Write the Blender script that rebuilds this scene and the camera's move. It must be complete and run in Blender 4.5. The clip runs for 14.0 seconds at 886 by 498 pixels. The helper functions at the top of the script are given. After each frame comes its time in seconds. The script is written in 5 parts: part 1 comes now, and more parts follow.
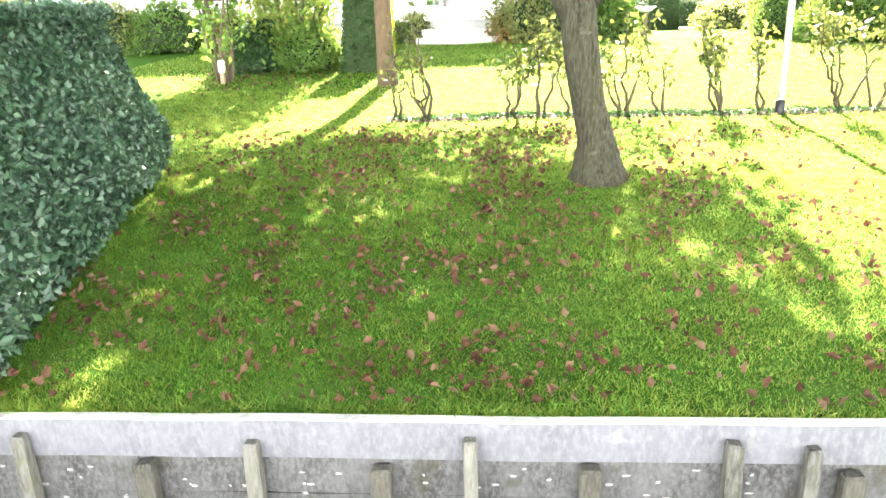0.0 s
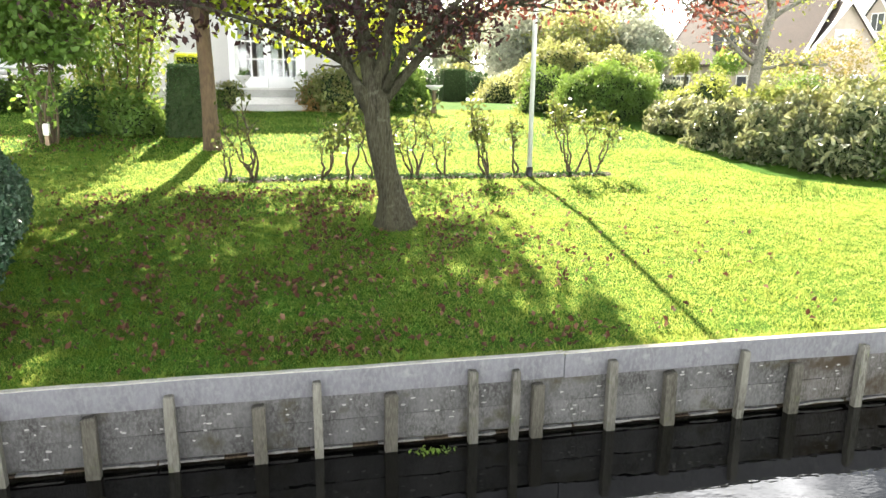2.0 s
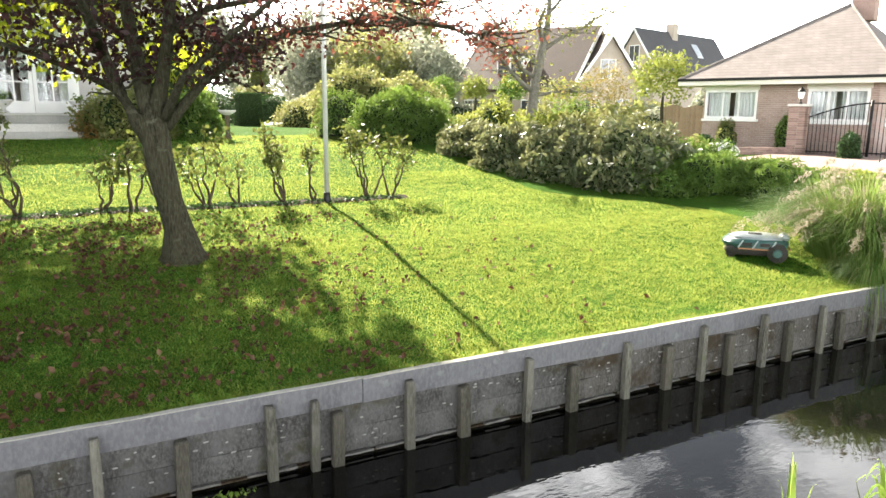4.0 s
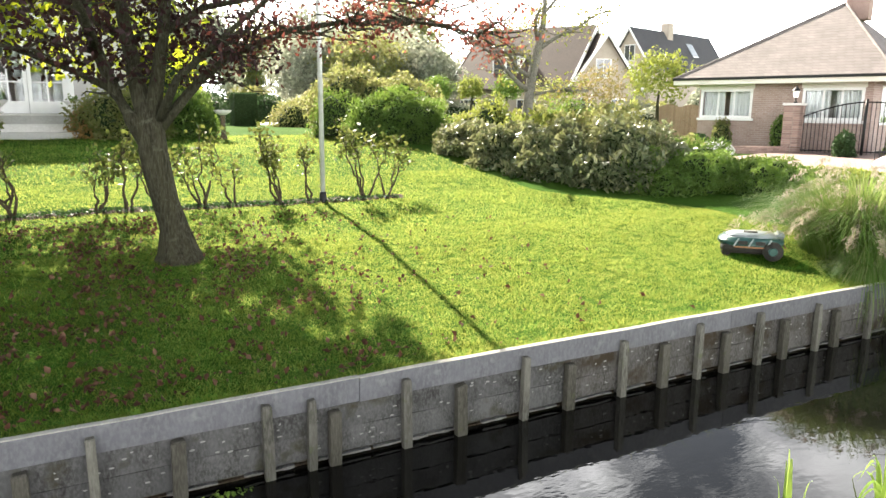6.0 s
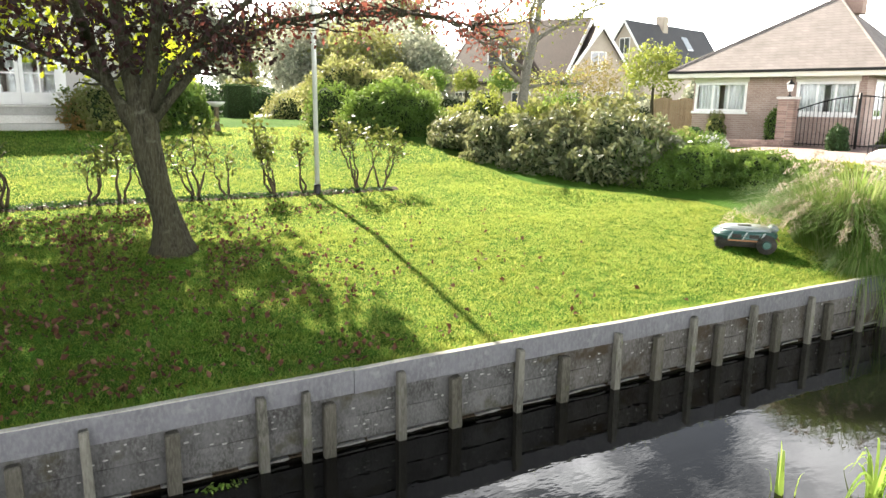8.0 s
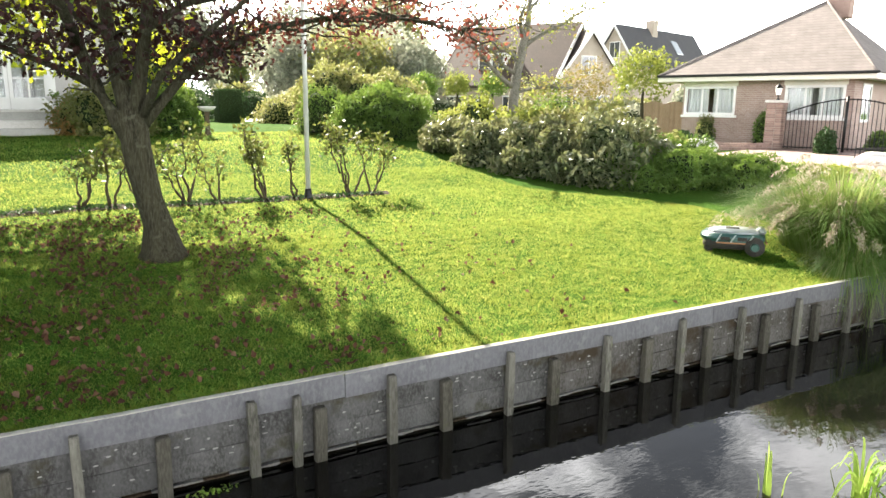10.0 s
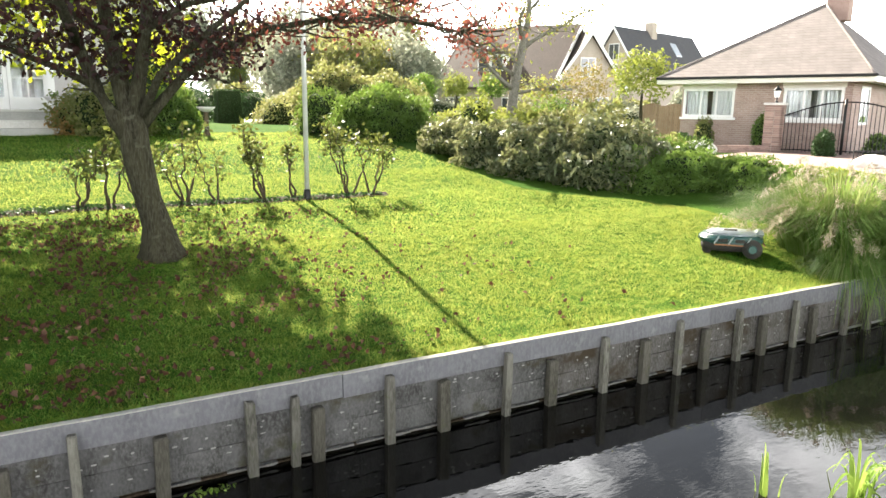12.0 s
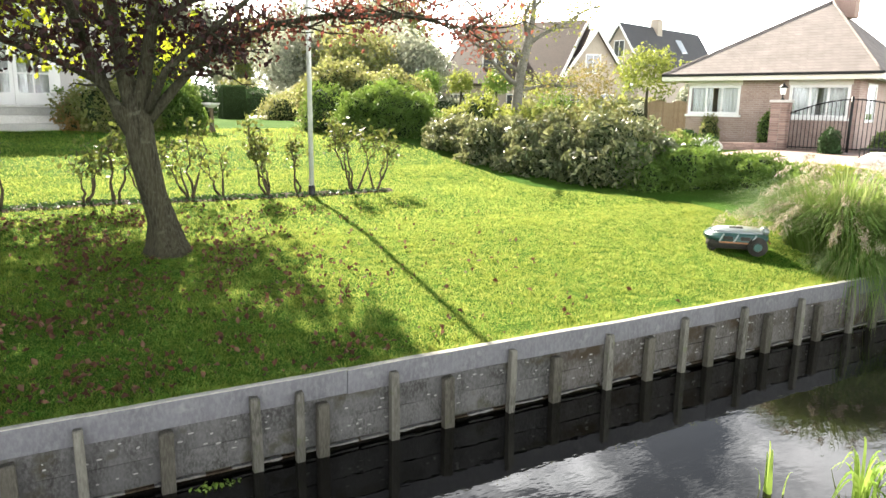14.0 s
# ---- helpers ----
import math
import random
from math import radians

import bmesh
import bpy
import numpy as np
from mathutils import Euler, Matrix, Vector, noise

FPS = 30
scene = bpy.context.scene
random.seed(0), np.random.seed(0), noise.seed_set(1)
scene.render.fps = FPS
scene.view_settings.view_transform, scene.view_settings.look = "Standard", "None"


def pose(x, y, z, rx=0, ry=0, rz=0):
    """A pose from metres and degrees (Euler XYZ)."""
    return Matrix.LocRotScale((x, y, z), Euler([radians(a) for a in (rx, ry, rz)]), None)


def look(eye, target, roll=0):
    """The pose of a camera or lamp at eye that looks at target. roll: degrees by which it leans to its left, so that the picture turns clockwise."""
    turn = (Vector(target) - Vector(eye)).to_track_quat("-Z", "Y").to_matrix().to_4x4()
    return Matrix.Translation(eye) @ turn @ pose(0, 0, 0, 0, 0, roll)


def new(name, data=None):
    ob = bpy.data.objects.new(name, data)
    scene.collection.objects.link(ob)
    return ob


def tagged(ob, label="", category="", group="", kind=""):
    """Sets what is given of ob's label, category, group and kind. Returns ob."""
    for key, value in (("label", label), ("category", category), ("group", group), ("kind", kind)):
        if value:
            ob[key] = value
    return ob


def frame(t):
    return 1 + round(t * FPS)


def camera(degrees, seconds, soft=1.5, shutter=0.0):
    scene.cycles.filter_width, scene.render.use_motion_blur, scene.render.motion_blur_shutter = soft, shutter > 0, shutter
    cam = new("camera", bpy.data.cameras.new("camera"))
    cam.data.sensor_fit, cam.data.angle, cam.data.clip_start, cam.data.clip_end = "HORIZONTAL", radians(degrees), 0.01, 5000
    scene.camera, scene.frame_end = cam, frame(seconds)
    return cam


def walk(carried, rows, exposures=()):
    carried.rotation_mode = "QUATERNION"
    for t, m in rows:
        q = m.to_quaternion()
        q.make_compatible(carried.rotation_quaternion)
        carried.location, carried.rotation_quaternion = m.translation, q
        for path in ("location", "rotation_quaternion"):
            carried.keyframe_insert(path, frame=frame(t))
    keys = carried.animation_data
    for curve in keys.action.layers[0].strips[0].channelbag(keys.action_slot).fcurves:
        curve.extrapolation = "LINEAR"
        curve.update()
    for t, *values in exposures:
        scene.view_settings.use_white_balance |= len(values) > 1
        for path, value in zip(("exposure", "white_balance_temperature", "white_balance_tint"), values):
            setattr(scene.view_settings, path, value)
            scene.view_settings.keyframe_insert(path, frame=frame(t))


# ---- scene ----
cam = camera(64.6, 14.0)
# seconds, eye (x, y, z), turn (rx, ry, rz); x runs along the revetment, y away from the ditch, z = 0 at its top edge
ROWS = [
    (0.0, 0.159, -2.299, 1.406, 72.33, 1.60, 3.56),
    (0.5, 0.072, -2.780, 1.475, 73.55, 0.72, 1.17),
    (1.0, -0.044, -3.840, 1.620, 75.89, -0.09, -3.14),
    (1.5, -0.050, -3.942, 1.636, 76.20, -0.80, -5.39),
    (2.0, 0.000, -3.968, 1.656, 76.90, -0.62, -11.85),
    (2.5, 0.045, -3.998, 1.676, 77.70, -1.13, -17.43),
    (3.0, 0.081, -4.020, 1.696, 78.54, -0.61, -23.32),
    (3.5, 0.110, -4.038, 1.703, 78.83, -0.59, -27.34),
    (6.0, 0.107, -4.038, 1.695, 78.83, -0.42, -27.94),
    (6.5, 0.109, -4.035, 1.693, 78.65, -0.39, -28.11),
    (7.0, 0.110, -4.036, 1.695, 78.43, -0.44, -28.10),
    (7.5, 0.106, -4.034, 1.696, 78.26, -0.55, -28.16),
    (8.0, 0.107, -4.034, 1.692, 78.25, -0.61, -28.37),
    (10.5, 0.107, -4.068, 1.697, 78.62, -0.54, -29.15),
    (11.0, 0.106, -4.073, 1.694, 78.61, -0.72, -29.08),
    (11.5, 0.106, -4.083, 1.697, 78.66, -0.60, -28.96),
    (12.0, 0.104, -4.074, 1.697, 78.67, -0.70, -29.12),
    (12.5, 0.104, -4.076, 1.696, 78.57, -0.82, -29.25),
    (13.0, 0.103, -4.071, 1.696, 78.34, -0.86, -29.10),
    (13.5, 0.101, -4.058, 1.691, 78.42, -0.88, -28.88),
    (14.0, 0.099, -4.072, 1.696, 78.39, -0.83, -28.76),
]
walk(cam, [(t, pose(x, y, z, rx, ry, rz)) for t, x, y, z, rx, ry, rz in ROWS],
     [(0.0, 4.0), (0.5, 3.7), (1.0, 3.2), (1.5, 2.92), (2.0, 2.7), (3.0, 2.26), (7.0, 2.06), (14.0, 2.12)])

# ---- light ----
SUN_AZ, SUN_EL = 5.0, 34.0  # degrees: from +y towards +x, above the horizon
world = bpy.data.worlds.new("sky")
scene.world = world
world.use_nodes = True
wn = world.node_tree.nodes
sky = wn.new("ShaderNodeTexSky")
sky.sky_type, sky.sun_disc = "NISHITA", False
sky.sun_elevation, sky.sun_rotation = radians(SUN_EL), radians(SUN_AZ)
sky.dust_density, sky.air_density = 1.2, 1.0
wn["Background"].inputs["Strength"].default_value = 0.02
# bright broken cloud low down, opening to blue sky overhead
wt = world.node_tree
wco = wn.new("ShaderNodeTexCoord")
wmap = wn.new("ShaderNodeMapping")
wmap.inputs["Scale"].default_value = (1.0, 1.0, 2.2)
wt.links.new(wco.outputs["Generated"], wmap.inputs[0])
wno = wn.new("ShaderNodeTexNoise")
wno.inputs["Scale"].default_value, wno.inputs["Detail"].default_value, wno.inputs["Roughness"].default_value = 2.6, 8, 0.62
wt.links.new(wmap.outputs[0], wno.inputs["Vector"])
wra = wn.new("ShaderNodeMapRange")
wra.inputs[1].default_value, wra.inputs[2].default_value = 0.48, 0.62
wra.inputs[3].default_value = 0.06
wse = wn.new("ShaderNodeSeparateXYZ")
wt.links.new(wco.outputs["Generated"], wse.inputs[0])
wlo = wn.new("ShaderNodeMath")
wlo.operation = "MULTIPLY_ADD"
wlo.inputs[1].default_value, wlo.inputs[2].default_value = -0.35, 0.175
wt.links.new(wse.outputs[2], wlo.inputs[0])
wad = wn.new("ShaderNodeMath")
wt.links.new(wno.outputs[0], wad.inputs[0])
wt.links.new(wlo.outputs[0], wad.inputs[1])
wt.links.new(wad.outputs[0], wra.inputs[0])
wmx = wn.new("ShaderNodeMix")
wmx.data_type = "RGBA"
wt.links.new(wra.outputs[0], wmx.inputs[0])
wt.links.new(sky.outputs[0], wmx.inputs[6])
wbw = wn.new("ShaderNodeRGBToBW")
wt.links.new(sky.outputs[0], wbw.inputs[0])
wmu = wn.new("ShaderNodeMath")
wmu.operation = "MULTIPLY"
wmu.inputs[1].default_value = 6.0
wpo = wn.new("ShaderNodeMath")
wpo.operation = "POWER"
wpo.inputs[1].default_value = 2.0
wt.links.new(wbw.outputs[0], wpo.inputs[0])
wt.links.new(wpo.outputs[0], wmu.inputs[0])
wmi = wn.new("ShaderNodeMath")
wmi.operation = "MINIMUM"
wmi.inputs[1].default_value = 125.0
wt.links.new(wmu.outputs[0], wmi.inputs[0])
wt.links.new(wmi.outputs[0], wmx.inputs[7])
wt.links.new(wmx.outputs[2], wn["Background"].inputs["Color"])
sun = new("sun", bpy.data.lights.new("sun", "SUN"))
sun.data.energy, sun.data.angle, sun.data.color = 5.6, radians(0.6), (1.0, 0.91, 0.76)
sun_way = Vector((math.sin(radians(SUN_AZ)) * math.cos(radians(SUN_EL)), math.cos(radians(SUN_AZ)) * math.cos(radians(SUN_EL)), math.sin(radians(SUN_EL))))
sun.matrix_world = look(sun_way * 60, (0, 0, 0))


# ---- materials ----
def ramp_mix(nt, fac, a, b):
    m = nt.nodes.new("ShaderNodeMix")
    m.data_type = "RGBA"
    nt.links.new(fac, m.inputs[0])
    for sock, v in ((m.inputs[6], a), (m.inputs[7], b)):
        if isinstance(v, tuple):
            sock.default_value = (*v, 1)
        else:
            nt.links.new(v, sock)
    return m.outputs[2]


def noise_fac(nt, scale, lo, hi, detail=6, stretch=None, rough=0.6):
    co = nt.nodes.new("ShaderNodeTexCoord")
    src = co.outputs["Object"]
    if stretch:
        mp = nt.nodes.new("ShaderNodeMapping")
        mp.inputs["Scale"].default_value = stretch
        nt.links.new(src, mp.inputs[0])
        src = mp.outputs[0]
    n = nt.nodes.new("ShaderNodeTexNoise")
    n.inputs["Scale"].default_value, n.inputs["Detail"].default_value, n.inputs["Roughness"].default_value = scale, detail, rough
    nt.links.new(src, n.inputs["Vector"])
    r = nt.nodes.new("ShaderNodeMapRange")
    r.inputs[1].default_value, r.inputs[2].default_value = lo, hi
    nt.links.new(n.outputs[0], r.inputs[0])
    return r.outputs[0], n.outputs[0]


def surface(name, a, b, fine=None, rough=0.7, scale=3.0, fine_scale=40.0, bump=0.3, metal=0.0, stretch=None, spots=None, rand=0.0, spec=0.25, dist=0.01):
    """A procedural surface: colours a and b in large patches, 'fine' in fine grain, spots = (colour, scale, threshold), rand varies per object."""
    m = bpy.data.materials.new(name)
    m.use_nodes = True
    nt = m.node_tree
    bs = nt.nodes["Principled BSDF"]
    f1, _ = noise_fac(nt, scale, 0.35, 0.65, stretch=stretch)
    col = ramp_mix(nt, f1, a, b)
    f2, raw = noise_fac(nt, fine_scale, 0.4, 0.7, stretch=stretch)
    if fine:
        col = ramp_mix(nt, f2, col, fine)
    if spots:
        f3, _ = noise_fac(nt, spots[1], spots[2], spots[2] + 0.14, detail=6)
        col = ramp_mix(nt, f3, col, spots[0])
    if rand:
        inf = nt.nodes.new("ShaderNodeObjectInfo")
        hs = nt.nodes.new("ShaderNodeHueSaturation")
        mr = nt.nodes.new("ShaderNodeMapRange")
        mr.inputs[3].default_value, mr.inputs[4].default_value = 1 - rand, 1 + rand
        nt.links.new(inf.outputs["Random"], mr.inputs[0])
        nt.links.new(mr.outputs[0], hs.inputs["Value"])
        nt.links.new(col, hs.inputs["Color"])
        col = hs.outputs[0]
    nt.links.new(col, bs.inputs["Base Color"])
    bs.inputs["Roughness"].default_value, bs.inputs["Metallic"].default_value = rough, metal
    bs.inputs["Specular IOR Level"].default_value = spec
    if bump:
        bp = nt.nodes.new("ShaderNodeBump")
        bp.inputs["Strength"].default_value, bp.inputs["Distance"].default_value = bump, dist
        nt.links.new(raw, bp.inputs["Height"])
        nt.links.new(bp.outputs[0], bs.inputs["Normal"])
    return m


def foliage(name, a, b, c, through_col, share=0.35, rough=0.5, spec=0.18, patch=None):
    """Leaves: colour varies leaf by leaf and in patches; light passes through them."""
    m = bpy.data.materials.new(name)
    m.use_nodes = True
    nt = m.node_tree
    bs, out = nt.nodes["Principled BSDF"], nt.nodes["Material Output"]
    geo = nt.nodes.new("ShaderNodeNewGeometry")
    cr = nt.nodes.new("ShaderNodeValToRGB")
    cr.color_ramp.elements[0].color, cr.color_ramp.elements[1].color = (*a, 1), (*c, 1)
    e = cr.color_ramp.elements.new(0.6)
    e.color = (*b, 1)
    nt.links.new(geo.outputs["Random Per Island"], cr.inputs[0])
    f1, _ = noise_fac(nt, 1.7, 0.35, 0.65)
    col = ramp_mix(nt, f1, cr.outputs[0], b)
    if patch:
        f2, _ = noise_fac(nt, 5.0, 0.46, 0.66, stretch=(0.7, 1.6, 1))
        col = ramp_mix(nt, f2, col, patch[0])
    nt.links.new(col, bs.inputs["Base Color"])
    bs.inputs["Roughness"].default_value, bs.inputs["Specular IOR Level"].default_value = rough, spec
    tr = nt.nodes.new("ShaderNodeBsdfTranslucent")
    tc = ramp_mix(nt, geo.outputs["Random Per Island"], through_col, tuple(min(1, 1.5 * v) for v in c))
    if patch:
        tc = ramp_mix(nt, f2, tc, patch[1])
    nt.links.new(tc, tr.inputs[0])
    mx = nt.nodes.new("ShaderNodeMixShader")
    mx.inputs[0].default_value = share
    nt.links.new(bs.outputs[0], mx.inputs[1])
    nt.links.new(tr.outputs[0], mx.inputs[2])
    nt.links.new(mx.outputs[0], out.inputs[0])
    return m


M = {}
M["lawn"] = surface("lawn_soil", (0.045, 0.11, 0.013), (0.075, 0.14, 0.022), (0.03, 0.07, 0.01), 0.95, 0.6, 30, 0.8, spec=0.02, dist=0.03)
M["blade"] = foliage("grass_blade", (0.018, 0.1, 0.008), (0.042, 0.15, 0.014), (0.1, 0.2, 0.034), (0.64, 0.58, 0.16), 0.5, 0.8, 0.02, ((0.018, 0.088, 0.007), (0.38, 0.43, 0.08)))
M["board"] = surface("weathered_board", (0.118, 0.118, 0.13), (0.088, 0.088, 0.096), (0.14, 0.14, 0.146), 0.85, 2.4, 30, 0.3, stretch=(1.6, 1, 0.8), spots=((0.165, 0.165, 0.165), 9.0, 0.6), rand=0.08)
# pale colour imitating the bright sunlit line on the top board's edge
M["painted_sun_edge"] = surface("sunlit_look_board_edge", (0.4, 0.39, 0.34), (0.3, 0.3, 0.26), (0.46, 0.45, 0.4), 0.9, 6, 60, 0.4)
M["board_dirty"] = surface("lichen_board", (0.1, 0.099, 0.098), (0.035, 0.033, 0.031), (0.12, 0.119, 0.115), 0.85, 3.2, 45, 0.5, stretch=(1.6, 1, 0.9), spots=((0.042, 0.038, 0.019), 3.4, 0.56), rand=0.2)
# brown staining, and the grass clump's shadow darkened into the same colour
M["board_stained_shaded"] = surface("stained_shaded_board", (0.08, 0.075, 0.068), (0.032, 0.028, 0.023), (0.115, 0.11, 0.104), 0.85, 3.2, 45, 0.5, stretch=(1.8, 1, 0.8), spots=((0.034, 0.025, 0.014), 3.0, 0.5), rand=0.2)
M["rotten"] = surface("rotten_edge", (0.22, 0.215, 0.205), (0.1, 0.095, 0.085), (0.26, 0.255, 0.245), 0.9, 14, 60, 0.8, stretch=(1, 1, 2))
M["post"] = surface("post_wood", (0.12, 0.115, 0.095), (0.055, 0.053, 0.042), (0.155, 0.15, 0.13), 0.85, 5, 45, 0.5, stretch=(2, 2, 0.4), spots=((0.09, 0.1, 0.055), 9.0, 0.58), rand=0.2)
M["post_dark"] = surface("old_post_wood", (0.075, 0.07, 0.056), (0.042, 0.039, 0.029), (0.105, 0.1, 0.082), 0.9, 5, 45, 0.5, stretch=(2, 2, 0.4), spots=((0.07, 0.075, 0.036), 9.0, 0.58), rand=0.2)
M["deck"] = surface("lichened_deck", (0.17, 0.155, 0.135), (0.11, 0.1, 0.085), (0.24, 0.23, 0.2), 0.9, 5, 30, 0.4, stretch=(0.5, 1, 1), spots=((0.36, 0.36, 0.33), 14, 0.6), rand=0.15)
M["lichen"] = surface("white_lichen", (0.2, 0.2, 0.19), (0.28, 0.28, 0.26), None, 0.9, 30, 60, 0)
M["bark"] = surface("grey_bark", (0.055, 0.052, 0.029), (0.024, 0.022, 0.013), (0.088, 0.084, 0.057), 0.95, 6, 40, 1.0, stretch=(1.8, 1.8, 0.35), spots=((0.12, 0.122, 0.088), 9, 0.6), dist=0.06, spec=0.15)
M["bark_pale"] = surface("lichen_bark", (0.15, 0.14, 0.115), (0.085, 0.08, 0.06), (0.24, 0.23, 0.2), 0.95, 9, 40, 0.9, dist=0.02)
M["bark_orange"] = surface("algae_bark", (0.085, 0.056, 0.033), (0.05, 0.038, 0.024), (0.115, 0.08, 0.045), 0.9, 3, 30, 0.8, stretch=(1, 1, 0.3), dist=0.02)
M["twig"] = surface("twig_bark", (0.06, 0.045, 0.03), (0.1, 0.075, 0.045), (0.12, 0.1, 0.06), 0.9, 8, 40, 0.3)
M["soil"] = surface("soil", (0.035, 0.025, 0.016), (0.055, 0.04, 0.026), (0.1, 0.075, 0.05), 0.95, 6, 30, 0.8, dist=0.03)
# solid cores of the greenery; the dark colour imitates shade between leaves
M["core"] = surface("inner_fill", (0.022, 0.036, 0.014), (0.034, 0.05, 0.02), None, 0.95, 8, 40, 0.8, spec=0.1)
M["hedge"] = foliage("hedge_leaf", (0.008, 0.026, 0.012), (0.026, 0.064, 0.031), (0.11, 0.17, 0.105), (0.05, 0.12, 0.03), 0.1, 0.42, 0.4)
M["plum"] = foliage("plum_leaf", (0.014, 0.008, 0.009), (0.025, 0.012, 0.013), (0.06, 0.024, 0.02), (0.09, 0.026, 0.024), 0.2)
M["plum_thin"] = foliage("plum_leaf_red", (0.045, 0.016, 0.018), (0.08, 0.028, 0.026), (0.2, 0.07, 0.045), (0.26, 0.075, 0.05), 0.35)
M["lime"] = foliage("lime_leaf", (0.12, 0.18, 0.02), (0.2, 0.25, 0.02), (0.32, 0.34, 0.03), (0.55, 0.6, 0.03), 0.5)
M["green"] = foliage("green_leaf", (0.045, 0.095, 0.02), (0.08, 0.145, 0.03), (0.16, 0.22, 0.05), (0.24, 0.38, 0.05), 0.35)
M["dull"] = foliage("dull_leaf", (0.07, 0.1, 0.03), (0.14, 0.165, 0.055), (0.27, 0.24, 0.11), (0.36, 0.4, 0.1), 0.38)
M["rhodo"] = foliage("laurel_leaf", (0.018, 0.031, 0.012), (0.07, 0.092, 0.038), (0.3, 0.3, 0.15), (0.34, 0.36, 0.12), 0.2, 0.42, 0.45)
M["rose_leaf"] = foliage("rose_leaf", (0.06, 0.11, 0.025), (0.12, 0.17, 0.04), (0.24, 0.25, 0.06), (0.33, 0.37, 0.06), 0.38)
M["yew"] = foliage("yew_leaf", (0.018, 0.045, 0.015), (0.03, 0.065, 0.02), (0.05, 0.09, 0.03), (0.05, 0.11, 0.02), 0.2)
M["autumn"] = foliage("autumn_leaf", (0.22, 0.13, 0.05), (0.3, 0.17, 0.06), (0.32, 0.22, 0.1), (0.45, 0.3, 0.1), 0.4)
M["fallen"] = foliage("fallen_leaf", (0.026, 0.013, 0.008), (0.07, 0.032, 0.018), (0.18, 0.12, 0.075), (0.12, 0.045, 0.02), 0.15, 0.7, 0.1)
M["pampas"] = foliage("grass_stem", (0.035, 0.09, 0.016), (0.075, 0.145, 0.03), (0.26, 0.27, 0.12), (0.26, 0.4, 0.06), 0.35)
M["plume"] = foliage("grass_plume", (0.27, 0.22, 0.16), (0.36, 0.3, 0.23), (0.5, 0.44, 0.37), (0.38, 0.31, 0.22), 0.4, 0.8, 0.1)
M["reed"] = foliage("reed_leaf", (0.12, 0.22, 0.03), (0.2, 0.32, 0.05), (0.34, 0.42, 0.12), (0.3, 0.45, 0.06), 0.35)
# distance haze is put into this leaf colour: pale and greyed
M["far"] = foliage("far_hazed_leaf", (0.17, 0.2, 0.15), (0.23, 0.25, 0.19), (0.3, 0.29, 0.22), (0.28, 0.32, 0.21), 0.45)
M["rose"] = foliage("rose_bush_leaf", (0.02, 0.035, 0.01), (0.06, 0.085, 0.024), (0.15, 0.155, 0.04), (0.2, 0.23, 0.045), 0.3)
M["cane"] = surface("rose_cane", (0.03, 0.022, 0.014), (0.05, 0.038, 0.02), (0.07, 0.055, 0.03), 0.8, 12, 60, 0.4)
M["render"] = surface("pale_render", (0.46, 0.445, 0.425), (0.4, 0.385, 0.37), (0.5, 0.485, 0.465), 0.85, 1.2, 60, 0.2)
M["white"] = surface("white_paint", (0.8, 0.8, 0.78), (0.72, 0.72, 0.7), None, 0.45, 2, 40, 0.05)
M["cream"] = surface("cream_paint", (0.72, 0.7, 0.62), (0.66, 0.64, 0.56), None, 0.5, 2, 40, 0.05)
M["brick"] = surface("red_brick", (0.28, 0.195, 0.165), (0.22, 0.145, 0.12), (0.34, 0.25, 0.215), 0.85, 6, 30, 0.3, rand=0.25)
M["mortar"] = surface("mortar", (0.38, 0.34, 0.3), (0.32, 0.28, 0.25), None, 0.9, 8, 60, 0.2)
M["roof_dark"] = surface("dark_roof_tile", (0.04, 0.04, 0.045), (0.055, 0.053, 0.055), (0.075, 0.075, 0.078), 0.6, 1, 18, 0.5, rand=0.15)
M["roof_brown"] = surface("brown_roof_tile", (0.075, 0.056, 0.046), (0.055, 0.042, 0.036), (0.1, 0.075, 0.064), 0.75, 1, 18, 0.5, rand=0.15)
M["tan_brick"] = surface("buff_brick", (0.4, 0.34, 0.28), (0.34, 0.29, 0.235), (0.46, 0.4, 0.34), 0.85, 3, 30, 0.3)
M["paver"] = surface("pink_paver", (0.3, 0.215, 0.19), (0.25, 0.18, 0.16), (0.35, 0.26, 0.235), 0.85, 2, 25, 0.3)
M["stone"] = surface("pale_stone", (0.6, 0.59, 0.56), (0.5, 0.49, 0.46), (0.68, 0.67, 0.65), 0.8, 3, 30, 0.4)
M["slab"] = surface("terrace_slab", (0.42, 0.42, 0.4), (0.33, 0.33, 0.31), (0.46, 0.45, 0.43), 0.8, 3, 30, 0.3)
M["iron"] = surface("black_iron", (0.02, 0.02, 0.02), (0.03, 0.03, 0.03), None, 0.45, 8, 60, 0.1, metal=0.6)
M["galv"] = surface("painted_pole", (0.55, 0.55, 0.53), (0.45, 0.45, 0.43), None, 0.45, 6, 60, 0.05, metal=0.3)
M["mower_green"] = surface("dark_green_shell", (0.02, 0.06, 0.055), (0.025, 0.075, 0.07), None, 0.28, 10, 80, 0.05, spec=0.6)
M["mower_grey"] = surface("grey_shell", (0.2, 0.23, 0.24), (0.25, 0.28, 0.29), None, 0.3, 10, 80, 0.03, spec=0.6)
M["rubber"] = surface("black_rubber", (0.018, 0.018, 0.018), (0.03, 0.028, 0.025), (0.05, 0.045, 0.035), 0.8, 20, 90, 0.3)
